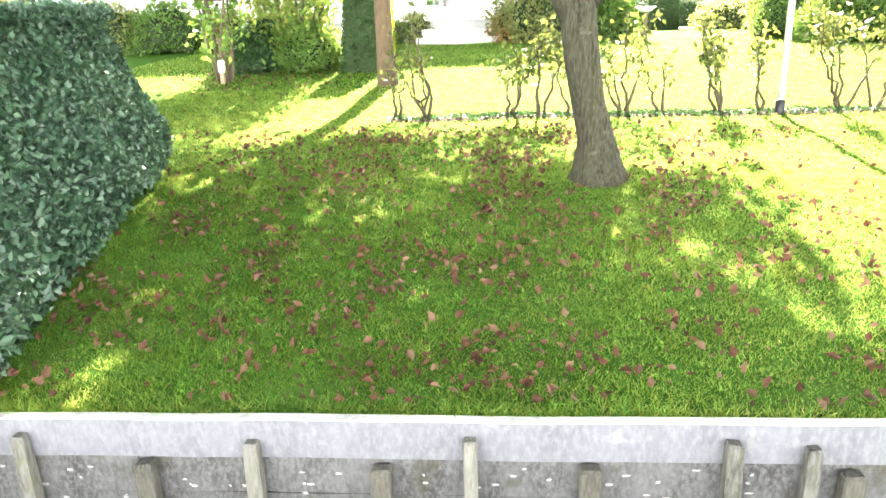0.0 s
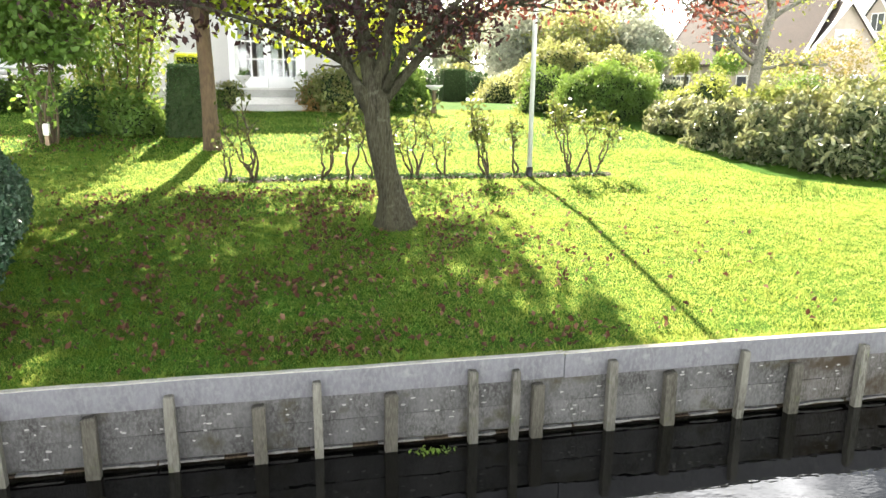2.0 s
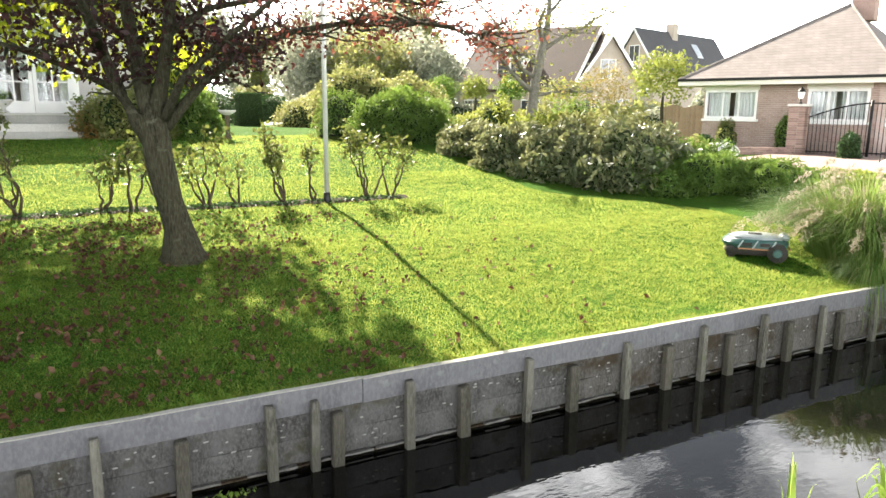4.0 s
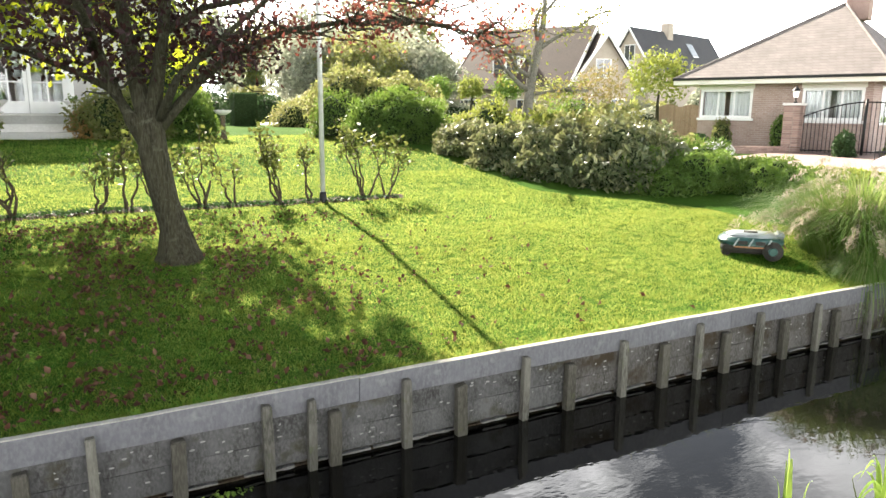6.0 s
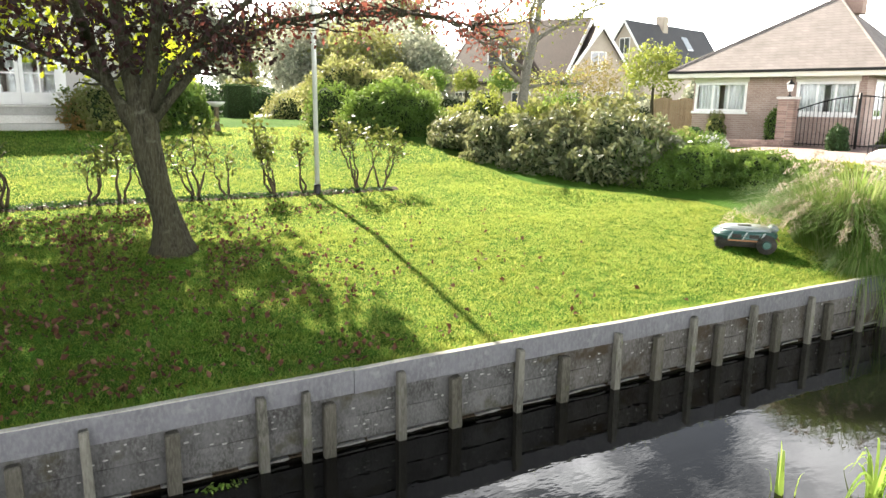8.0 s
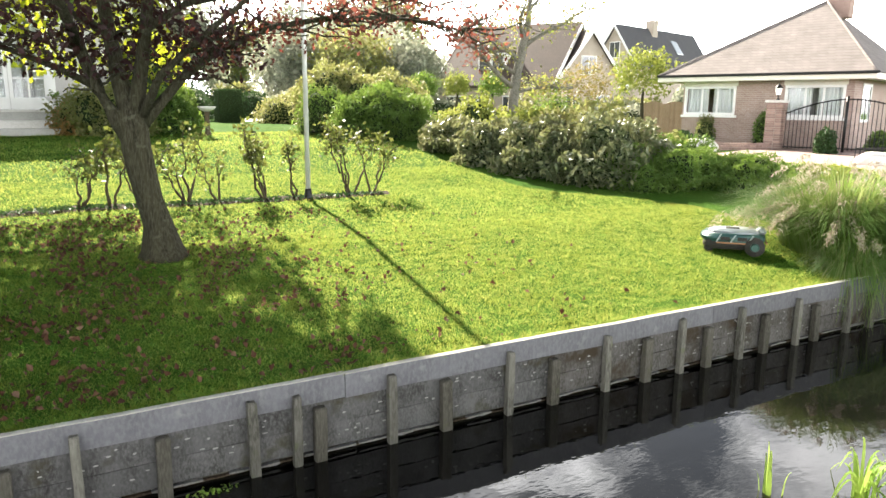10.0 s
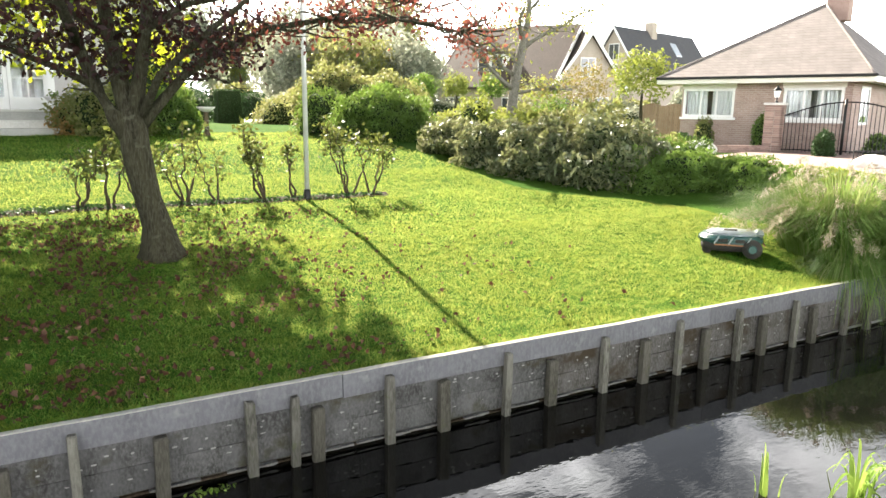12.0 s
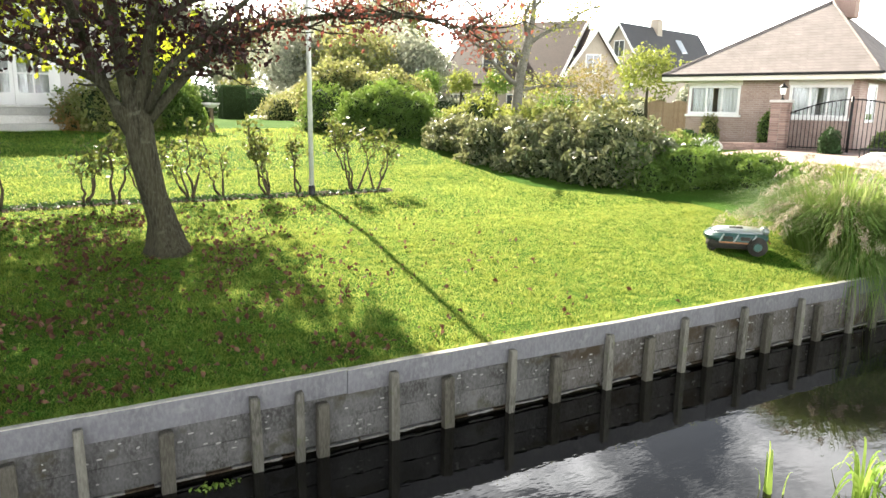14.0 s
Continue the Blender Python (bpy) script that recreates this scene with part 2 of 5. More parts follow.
M["orange"] = surface("orange_trim", (0.26, 0.13, 0.06), (0.22, 0.1, 0.05), None, 0.5, 20, 90, 0)
M["curtain"] = surface("net_curtain", (0.66, 0.66, 0.65), (0.54, 0.54, 0.53), None, 0.9, 6, 30, 0.3, stretch=(3, 3, 0.2))
M["inside"] = surface("room_inside", (0.3, 0.29, 0.28), (0.4, 0.39, 0.37), None, 0.9, 2, 30, 0)
M["fence"] = surface("fence_wood", (0.3, 0.22, 0.15), (0.24, 0.17, 0.11), (0.36, 0.28, 0.2), 0.85, 3, 30, 0.4, rand=0.1)
glass = bpy.data.materials.new("window_glass")
glass.use_nodes = True
gb = glass.node_tree.nodes["Principled BSDF"]
gb.inputs["Base Color"].default_value, gb.inputs["Roughness"].default_value, gb.inputs["Transmission Weight"].default_value, gb.inputs["IOR"].default_value = (0.9, 0.95, 0.95, 1), 0.02, 1.0, 1.45
M["glass"] = glass
wat = bpy.data.materials.new("ditch_water")
wat.use_nodes = True
wnt = wat.node_tree
wb = wnt.nodes["Principled BSDF"]
wb.inputs["Base Color"].default_value, wb.inputs["Roughness"].default_value, wb.inputs["IOR"].default_value = (0.004, 0.004, 0.0035, 1), 0.012, 1.45
_, wr = noise_fac(wnt, 3.4, 0, 1, detail=3, stretch=(1, 2.2, 1))
wbp = wnt.nodes.new("ShaderNodeBump")
wbp.inputs["Strength"].default_value, wbp.inputs["Distance"].default_value = 0.05, 0.03
wnt.links.new(wr, wbp.inputs["Height"])
wnt.links.new(wbp.outputs[0], wb.inputs["Normal"])
M["water"] = wat


def courses(name, brick_col, brick_col2, joint, width, height, gap, bump, upright=True):
    """Brickwork or tile courses for walls and roofs that stay far off."""
    m = surface(name, brick_col, brick_col2, None, 0.85, 2.0, 30, 0)
    nt = m.node_tree
    co = nt.nodes.new("ShaderNodeTexCoord")
    sp = nt.nodes.new("ShaderNodeSeparateXYZ")
    nt.links.new(co.outputs["Object"], sp.inputs[0])
    ad = nt.nodes.new("ShaderNodeMath")
    nt.links.new(sp.outputs[0], ad.inputs[0])
    nt.links.new(sp.outputs[1], ad.inputs[1])
    cb = nt.nodes.new("ShaderNodeCombineXYZ")
    nt.links.new(ad.outputs[0], cb.inputs[0])
    nt.links.new(sp.outputs[2], cb.inputs[1])
    bt = nt.nodes.new("ShaderNodeTexBrick")
    bt.inputs["Scale"].default_value, bt.inputs["Mortar Size"].default_value = 1.0, gap
    bt.inputs["Brick Width"].default_value, bt.inputs["Row Height"].default_value = width, height
    bt.inputs["Color1"].default_value, bt.inputs["Color2"].default_value, bt.inputs["Mortar"].default_value = (*brick_col, 1), (*brick_col2, 1), (*joint, 1)
    nt.links.new(cb.outputs[0], bt.inputs["Vector"])
    f, _ = noise_fac(nt, 1.3, 0.3, 0.7)
    hs = nt.nodes.new("ShaderNodeHueSaturation")
    mr = nt.nodes.new("ShaderNodeMapRange")
    mr.inputs[3].default_value, mr.inputs[4].default_value = 0.82, 1.12
    nt.links.new(f, mr.inputs[0])
    nt.links.new(mr.outputs[0], hs.inputs["Value"])
    nt.links.new(bt.outputs[0], hs.inputs["Color"])
    bs = nt.nodes["Principled BSDF"]
    nt.links.new(hs.outputs[0], bs.inputs["Base Color"])
    bp = nt.nodes.new("ShaderNodeBump")
    bp.inputs["Strength"].default_value, bp.inputs["Distance"].default_value, bp.invert = bump, 0.01, True
    nt.links.new(bt.outputs["Fac"], bp.inputs["Height"])
    nt.links.new(bp.outputs[0], bs.inputs["Normal"])
    return m


M["brick_wall"] = courses("brick_courses", (0.36, 0.265, 0.23), (0.3, 0.212, 0.182), (0.43, 0.38, 0.345), 0.22, 0.075, 0.006, 0.5)
M["roof_tiles"] = courses("tile_courses", (0.225, 0.198, 0.187), (0.195, 0.171, 0.161), (0.145, 0.127, 0.12), 0.26, 0.11, 0.007, 0.6)
M["dark_glass"] = surface("dark_pane", (0.05, 0.055, 0.06), (0.09, 0.095, 0.1), None, 0.06, 2, 20, 0, spec=0.7)
# roof light pane; its pale blue colour imitates reflected sky
M["glossy_pane"] = surface("painted_sky_pane", (0.3, 0.34, 0.38), (0.4, 0.43, 0.46), None, 0.05, 2, 20, 0, spec=0.8)
M["autumn_dull"] = foliage("fading_leaf", (0.1, 0.11, 0.035), (0.17, 0.15, 0.05), (0.27, 0.19, 0.07), (0.3, 0.27, 0.08), 0.35)
# core of far crowns, its colour lightened to stand in for haze
M["far_core"] = surface("far_hazed_core", (0.17, 0.19, 0.14), (0.22, 0.23, 0.18), None, 0.95, 3, 12, 0.8, spec=0.1)


# ---- helpers for things ----
rng = np.random.default_rng(7)


def smooth(a, b, v):
    u = np.clip((v - a) / (b - a), 0, 1)
    return u * u * (3 - 2 * u)


def ground_z(x, y):
    """Height of the garden: the lawn climbs from the ditch to the house, and lies lower to the east."""
    a = np.interp(y, [-1, 0, 0.32, 2.8, 5.7, 10, 13.6, 20, 400], [-0.025, -0.025, 0.015, 0.29, 0.43, 0.86, 1.01, 1.04, 1.04])
    return a - smooth(7.5, 13, x) * np.maximum(a - 0.35, 0)


def gz(x, y):
    return float(ground_z(np.array(x), np.array(y)))


def thing(name, loc, label, category, group="", kind="", turn=0.0):
    ob = new(name)
    ob.matrix_basis = pose(*loc, 0, 0, turn)
    return tagged(ob, label, category, group, kind)


def part(name, bm, material, parent=None, label="", flat=True):
    me = bpy.data.meshes.new(name)
    bm.to_mesh(me)
    bm.free()
    return place(name, me, material, parent, label, flat)


def place(name, me, material, parent=None, label="", flat=True):
    if material and not me.materials:
        me.materials.append(M[material])
    if not flat:
        me.polygons.foreach_set("use_smooth", [True] * len(me.polygons))
    ob = new(name, me)
    if parent:
        ob.parent = parent
    return tagged(ob, label)


def data(name, verts, faces):
    me = bpy.data.meshes.new(name)
    me.from_pydata([tuple(v) for v in verts], [], faces)
    me.update()
    return me


def fast_mesh(name, verts, loops, size):
    """A mesh of faces that all have 'size' corners, from arrays."""
    me = bpy.data.meshes.new(name)
    n = len(loops) // size
    me.vertices.add(len(verts))
    me.vertices.foreach_set("co", np.asarray(verts, dtype=np.float32).ravel())
    me.loops.add(len(loops))
    me.loops.foreach_set("vertex_index", np.asarray(loops, dtype=np.int32))
    me.polygons.add(n)
    me.polygons.foreach_set("loop_start", np.arange(n, dtype=np.int32) * size)
    me.polygons.foreach_set("loop_total", np.full(n, size, dtype=np.int32))
    me.update(calc_edges=True)
    me.validate()
    return me


def box(bm, x0, y0, z0, x1, y1, z1, bevel=0.0):
    r = bmesh.ops.create_cube(bm, size=1)
    bmesh.ops.scale(bm, vec=(x1 - x0, y1 - y0, z1 - z0), verts=r["verts"])
    bmesh.ops.translate(bm, vec=((x0 + x1) / 2, (y0 + y1) / 2, (z0 + z1) / 2), verts=r["verts"])
    if bevel:
        bmesh.ops.bevel(bm, geom=list({e for v in r["verts"] for e in v.link_edges}), offset=bevel, segments=2, affect="EDGES", clamp_overlap=True)
    return bm


def box_part(name, dims, material, parent, label="", bevel=0.0):
    return part(name, box(bmesh.new(), *dims, bevel), material, parent, label)


def tube(verts, faces, pts, radii, sides=8, rough=0.0):
    """Adds a tapered, slightly uneven tube along pts to the lists."""
    pts = [Vector(p) for p in pts]
    start = len(verts)
    for i, (p, r) in enumerate(zip(pts, radii)):
        way = (pts[min(i + 1, len(pts) - 1)] - pts[max(i - 1, 0)]).normalized()
        u = way.orthogonal().normalized() if abs(way.z) > 0.9 else way.cross(Vector((0, 0, 1))).normalized()
        if abs(way.z) > 0.9:
            u = (Vector((1, 0, 0)) - way * way.x).normalized()
        w = way.cross(u)
        for k in range(sides):
            a = 2 * math.pi * k / sides
            q = r * (1 + rough * noise.noise((p + Vector((math.cos(a), math.sin(a), 0)) * 0.7) * 3))
            verts.append(p + u * math.cos(a) * q + w * math.sin(a) * q)
    for i in range(len(pts) - 1):
        for k in range(sides):
            a, b = start + i * sides + k, start + i * sides + (k + 1) % sides
            faces.append((a, b, b + sides, a + sides))
    faces.append(tuple(range(start + (len(pts) - 1) * sides, start + len(pts) * sides)))
    faces.append(tuple(reversed(range(start, start + sides))))


def bent(a, b, n, wob, r0, r1, seed):
    """A wobbling line of n + 1 points from a to b with tapering radii."""
    a, b = Vector(a), Vector(b)
    pts = []
    for i in range(n + 1):
        s = i / n
        off = noise.noise_vector(Vector((seed * 3.7, s * 2.3, seed))) * wob * math.sin(math.pi * min(1, s * 0.9 + 0.05)) * (b - a).length
        pts.append(a.lerp(b, s) + off)
    return pts, [r0 + (r1 - r0) * i / n for i in range(n + 1)]


def leaf_mesh(name, centres, size, droop=0.3, slim=0.55, up=0.0, gen=None, vary=(0.6, 1.35), fold=0.1):
    """Many folded leaves, four corners and two faces each."""
    g = gen or rng
    c = np.asarray(centres, dtype=float)
    n = len(c)
    d = g.normal(size=(n, 3))
    d[:, 2] -= droop
    d /= np.linalg.norm(d, axis=1)[:, None]
    nn = g.normal(size=(n, 3))
    nn[:, 2] += up
    s = np.cross(d, nn)
    s /= np.linalg.norm(s, axis=1)[:, None]
    k = np.cross(s, d)
    L = (size * g.uniform(*vary, n))[:, None]
    w = L * slim * 0.5
    v = np.stack([c - d * L * 0.5, c + s * w + k * L * fold + d * L * 0.02, c + d * L * 0.5, c - s * w + k * L * fold + d * L * 0.02], axis=1).reshape(-1, 3)
    i = np.arange(n)[:, None] * 4
    return fast_mesh(name, v, (i + np.array([[0, 1, 2, 0, 2, 3]])).ravel(), 3)


def lump(dirs, seed, amount, freq=1.8):
    return np.array([1 + amount * noise.noise(Vector(d) * freq + Vector((seed * 5.1, seed * 2.3, seed))) for d in dirs])


def shell(n, radii, seed, amount=0.35, inner=0.8, low=-0.35, freq=1.8):
    """Points scattered in the outer shell of an uneven rounded mass."""
    d = rng.normal(size=(int(n * 1.8), 3))
    d /= np.linalg.norm(d, axis=1)[:, None]
    d = d[d[:, 2] > low][:n]
    r = lump(d, seed, amount, freq) * rng.uniform(inner, 1.04, len(d))
    return d * r[:, None] * np.array(radii)


def core_mesh(name, radii, seed, amount=0.35, shrink=0.76, low=-0.4, freq=1.8):
    bm = bmesh.new()
    bmesh.ops.create_icosphere(bm, subdivisions=4, radius=1)
    for v in bm.verts:
        d = v.co.normalized()
        k = 1 + amount * noise.noise(d * freq + Vector((seed * 5.1, seed * 2.3, seed)))
        v.co = Vector((d.x * radii[0], d.y * radii[1], max(d.z, low) * radii[2])) * k * shrink * (1 + 0.06 * noise.noise(d * 9))
    me = bpy.data.meshes.new(name)
    bm.to_mesh(me)
    bm.free()
    return me


def shrub(x, y, radii, leaves, size, material, label, seed, name="shrub", category="shrub", lift=0.35, amount=0.35, slim=0.5, group="", freq=1.8, droop=0.3, z=None):
    t = thing(name, (x, y, gz(x, y) if z is None else z), label, category, group)
    up = radii[2] * lift
    pts = shell(int(leaves * 1.7), radii, seed, amount, freq=freq, low=-lift * 1.02) + np.array([0, 0, up])
    place("leaves", leaf_mesh("leaves", pts, size, slim=slim, droop=droop), material, t)
    # closed body behind the leaves, shade painted into its colour
    c = place("inner_fill", core_mesh("inner_fill", radii, seed, amount, freq=freq, low=-lift * 1.05), "core", t, "solid core coloured dark as shade between the leaves", flat=False)
    c.location = (0, 0, up)
    return t


# ---- the ground ----
def grid_axis(stops):
    out = []
    for a, b, step in stops:
        out += list(np.arange(a, b - 1e-6, step))
    return np.array(out + [stops[-1][1]])


gx = grid_axis([(-420, -40, 38), (-40, -6, 2), (-6, 12, 0.2), (12, 40, 1.4), (40, 420, 38)])
gy = grid_axis([(0.03, 0.33, 0.1), (0.33, 14, 0.2), (14, 40, 1.3), (40, 600, 40)])
XX, YY = np.meshgrid(gx, gy)
ZZ = ground_z(XX, YY)
bumps = np.array([noise.noise(Vector((x * 0.9, y * 0.9, 0))) * 0.02 + noise.noise(Vector((x * 4, y * 4, 3))) * 0.006 for x, y in zip(XX.ravel(), YY.ravel())])
gv = np.stack([XX.ravel(), YY.ravel(), ZZ.ravel() + bumps * (YY.ravel() > 0.3)], axis=1)
nx, ny = len(gx), len(gy)
ii, jj = np.meshgrid(np.arange(nx - 1), np.arange(ny - 1))
q0 = (jj * nx + ii).ravel()
lawn = place("ground", fast_mesh("ground", gv, np.stack([q0, q0 + 1, q0 + nx + 1, q0 + nx], axis=1).ravel(), 4), "lawn", flat=False)
tagged(lawn, "sunlit mown lawn that climbs gently from the ditch", "ground", kind="structure")


def ground_fine(x, y):
    return gz(x, y) + noise.noise(Vector((x * 0.9, y * 0.9, 0))) * 0.02 + noise.noise(Vector((x * 4, y * 4, 3))) * 0.006


wbm = bmesh.new()
bmesh.ops.create_grid(wbm, x_segments=1, y_segments=1, size=1)
bmesh.ops.scale(wbm, vec=(90, 1.75, 1), verts=wbm.verts)
bmesh.ops.translate(wbm, vec=(20, -1.7, -0.54), verts=wbm.verts)
tagged(part("water", wbm, "water"), "still dark ditch water reflecting the sky", "water", kind="structure")
nb = bmesh.new()
prof = [(-3.0, -0.9), (-2.95, -0.5), (-3.05, -0.2), (-3.4, -0.06), (-4.2, 0.0), (-60, 0.0)]
for i, (py, pz) in enumerate(prof):
    for px in (-90, -20, -4, 0, 4, 12, 60, 110):
        nb.verts.new((px, py, pz))
nb.verts.ensure_lookup_table()
for i in range(len(prof) - 1):
    for k in range(7):
        nb.faces.new((nb.verts[i * 8 + k + 1], nb.verts[i * 8 + k], nb.verts[i * 8 + 8 + k], nb.verts[i * 8 + 9 + k]))
tagged(part("ground_near_bank", nb, "lawn", flat=False), "grassy near bank of the ditch", "ground", kind="structure")

# ---- the timber revetment of the ditch ----
wall = thing("retaining_wall", (0, 0, 0), "weathered grey timber retaining wall along the ditch", "retaining wall", kind="structure")


def plank(x0, x1, z0, z1, y0, y1, material, seed):
    bm = bmesh.new()
    n = max(2, int((x1 - x0) / 0.12))
    for i in range(n + 1):
        x = x0 + (x1 - x0) * i / n
        w = 0.006 * noise.noise(Vector((x * 1.3, seed, 0)))
        e = 0.005 * noise.noise(Vector((x * 2.1, seed, 5)))
        for yy, zz in ((y0, z0), (y0, z1), (y1, z1), (y1, z0)):
            bm.verts.new((x, yy + w, zz + e))
    bm.verts.ensure_lookup_table()
    for i in range(n):
        for k in range(4):
            bm.faces.new((bm.verts[i * 4 + k], bm.verts[i * 4 + (k + 1) % 4], bm.verts[i * 4 + 4 + (k + 1) % 4], bm.verts[i * 4 + 4 + k]))
    bm.faces.new([bm.verts[k] for k in (3, 2, 1, 0)])
    bm.faces.new([bm.verts[n * 4 + k] for k in (0, 1, 2, 3)])
    return part("plank", bm, material, wall)


for x0, x1 in ((-2.06, 1.64), (1.645, 5.1), (5.105, 9.2), (9.205, 16.0), (16.005, 30.0)):
    plank(x0, x1, -0.158, 0.0, -0.022, 0.025, "board", x0)
    # thin added strip: the edge's bright line of light, put in as colour
    plank(x0, x1, 0.0015, 0.0065, -0.021, 0.024, "painted_sun_edge", x0)
for x0, x1 in ((-14.0, -2.2), (-2.19, 0.5), (0.505, 3.3), (3.305, 6.5), (6.505, 16.0), (16.005, 30.0)):
    # eastern boards: stained, with shade from the overhanging grass painted in
    lower = "board_stained_shaded" if x0 > 3 else "board_dirty"
    plank(x0, x1, -0.322, -0.164, -0.01, 0.03, lower, x0 + 9)
    plank(x0, x1, -0.488, -0.328, -0.006, 0.034, lower, x0 + 17)
    plank(x0, x1, -0.75, -0.53, 0.03, 0.06, "soil", x0 + 23)
for k in range(26):
    # rotten, pale edge of the lowest board at the waterline, broken in places
    x0 = -2.1 + k * 0.42 + rng.uniform(0, 0.1)
    x1 = x0 + rng.uniform(0.2, 0.4)
    eb = bmesh.new()
    n = 10
    for i in range(n + 1):
        xx = x0 + (x1 - x0) * i / n
        h = 0.006 + 0.014 * abs(noise.noise(Vector((xx * 9, k, 2))))
        zc = -0.508 + 0.008 * noise.noise(Vector((xx * 4, k, 6)))
        for yy, zz in ((-0.012, zc - h), (-0.014, zc + h * 0.5), (0.02, zc + h * 0.5), (0.02, zc - h)):
            eb.verts.new((xx, yy, zz))
    eb.verts.ensure_lookup_table()
    for i in range(n):
        for q in range(4):
            eb.faces.new([eb.verts[j] for j in (i * 4 + q, i * 4 + (q + 1) % 4, i * 4 + 4 + (q + 1) % 4, i * 4 + 4 + q)])
    part("rotten_edge", eb, "rotten", wall)
box_part("backing", (-14, 0.062, -0.9, 30, 0.075, -0.03), "post_dark", wall)


def post(x, top, w, d, material, seed, name="post"):
    bm = bmesh.new()
    lean = rng.uniform(-0.02, 0.02)
    zs = [-0.75, -0.5, -0.35, -0.2, top - 0.012, top]
    for i, zz in enumerate(zs):
        k = 1 - (0.22 if i == len(zs) - 1 else 0) + 0.08 * noise.noise(Vector((x * 3, zz * 4, seed)))
        hx, hy = w / 2 * k, d * k
        cx = x + lean * (zz + 0.3)
        for sx, yy in ((-1, -0.024 - hy), (1, -0.024 - hy), (1, -0.024), (-1, -0.024)):
            bm.verts.new((cx + sx * hx, yy - 0.02 * (zz < -0.4) * 0, zz + (0.01 * sx * noise.noise(Vector((x * 9, seed, 1))) if i == len(zs) - 1 else 0)))
    bm.verts.ensure_lookup_table()
    for i in range(len(zs) - 1):
        for k in range(4):
            bm.faces.new((bm.verts[i * 4 + k], bm.verts[i * 4 + (k + 1) % 4], bm.verts[i * 4 + 4 + (k + 1) % 4], bm.verts[i * 4 + 4 + k]))
    bm.faces.new([bm.verts[(len(zs) - 1) * 4 + k] for k in (0, 1, 2, 3)])
    bmesh.ops.bevel(bm, geom=[e for e in bm.edges if abs(e.verts[0].co.z - e.verts[1].co.z) > 0.05], offset=0.008, segments=1, affect="EDGES")
    return part(name, bm, material, wall)


TALL = [-1.66, -0.75, 0.08, 1.035, 1.31, 1.965, 2.92, 3.86, 4.70, 5.46, 6.28, 7.1, 7.95, 8.8, 9.7, 10.6, 11.6, 12.6]
SHORT = [-1.18, -0.26, 0.52, 1.46, 2.38, 3.33, 4.3, 5.03, 5.8, 6.56, 7.5, 8.4, 9.3]
for i, x in enumerate(TALL):
    post(x, -0.055 - 0.02 * (i % 3 == 1), 0.052 + 0.008 * (i % 2), 0.05, "post", i)
for i, x in enumerate(SHORT):
    post(x, -0.165 - 0.012 * (i % 2), 0.078, 0.055, "post_dark", i + 40)
post(-2.1, -0.17, 0.12, 0.1, "post_dark", 77)

# ---- the jetty at the wall's west end ----
jetty = thing("jetty", (0, 0, 0), "old grey plank landing stage with lichen beside the hedge", "jetty")
for k in range(7):
    y0 = -0.47 + k * 0.12
    box_part("board", (-5.2, y0, -0.065, -1.98 - 0.015 * (k % 2) if k < 4 else -2.08, y0 + 0.112, -0.03), "deck", jetty, bevel=0.006)
box_part("beam", (-5.2, -0.4, -0.16, -2.06, -0.32, -0.066), "post_dark", jetty)


# ---- trees ----
def gaps(pts, scale, level, seed):
    """Opens holes in a crown, so that it stands in clumps."""
    return np.array([p for p in pts if noise.noise(Vector((p[0] * scale + seed, p[1] * scale, p[2] * scale))) > level])


def tree(name, x, y, label, trunk, limbs, bark, crowns):
    """trunk: (points, radii); limbs: list of (points, radii); crowns: list of (material, centres array, leaf size)."""
    t = thing(name, (x, y, gz(x, y)), label, "tree")
    v, f = [], []
    tube(v, f, trunk[0], trunk[1], 16, 0.16)
    place("trunk", data("trunk", v, f), bark, t, flat=False)
    v, f = [], []
    for pts, rad in limbs:
        if rad[0] > 0.03:
            lv_, lf_ = [], []
            tube(lv_, lf_, pts, rad, 9, 0.12)
            place("limb", data("limb", lv_, lf_), bark, t, flat=False)
        else:
            tube(v, f, pts, rad, 5, 0.12)
    if v:
        tagged(place("twig", data("twig", v, f), bark, t, flat=False), kind="stuff")
    for i, (mat, c, size) in enumerate(crowns):
        place("crown", leaf_mesh("crown", c, size, droop=0.6), mat, t)
    return t


def sprays(starts, count, length, spread, seed, up=0.1, droop=0.0):
    """Thin side branches from points of the limbs; returns the branches and the points along them."""
    r = random.Random(seed)
    out, tips = [], []
    for s in starts:
        for k in range(count):
            a = r.uniform(0, 2 * math.pi)
            ln = length * r.uniform(0.5, 1.2)
            e = Vector(s) + Vector((math.cos(a) * ln * spread, math.sin(a) * ln * spread, ln * (up + r.uniform(-0.25, 0.35)) - droop))
            pts, rad = bent(s, e, 5, 0.18, 0.014, 0.004, r.random() * 50)
            out.append((pts, rad))
            tips += pts[1:]
    return out, tips


def around(tips, per, radius, gen):
    c = np.repeat(np.array([tuple(p) for p in tips]), per, axis=0)
    return c + gen.normal(size=c.shape) * radius


# the copper plum tree in the lawn
TX, TY = 0.93, 2.85
TZ = gz(TX, TY)


def tl(x, y, z):
    return (x - TX, y - TY, z - TZ)


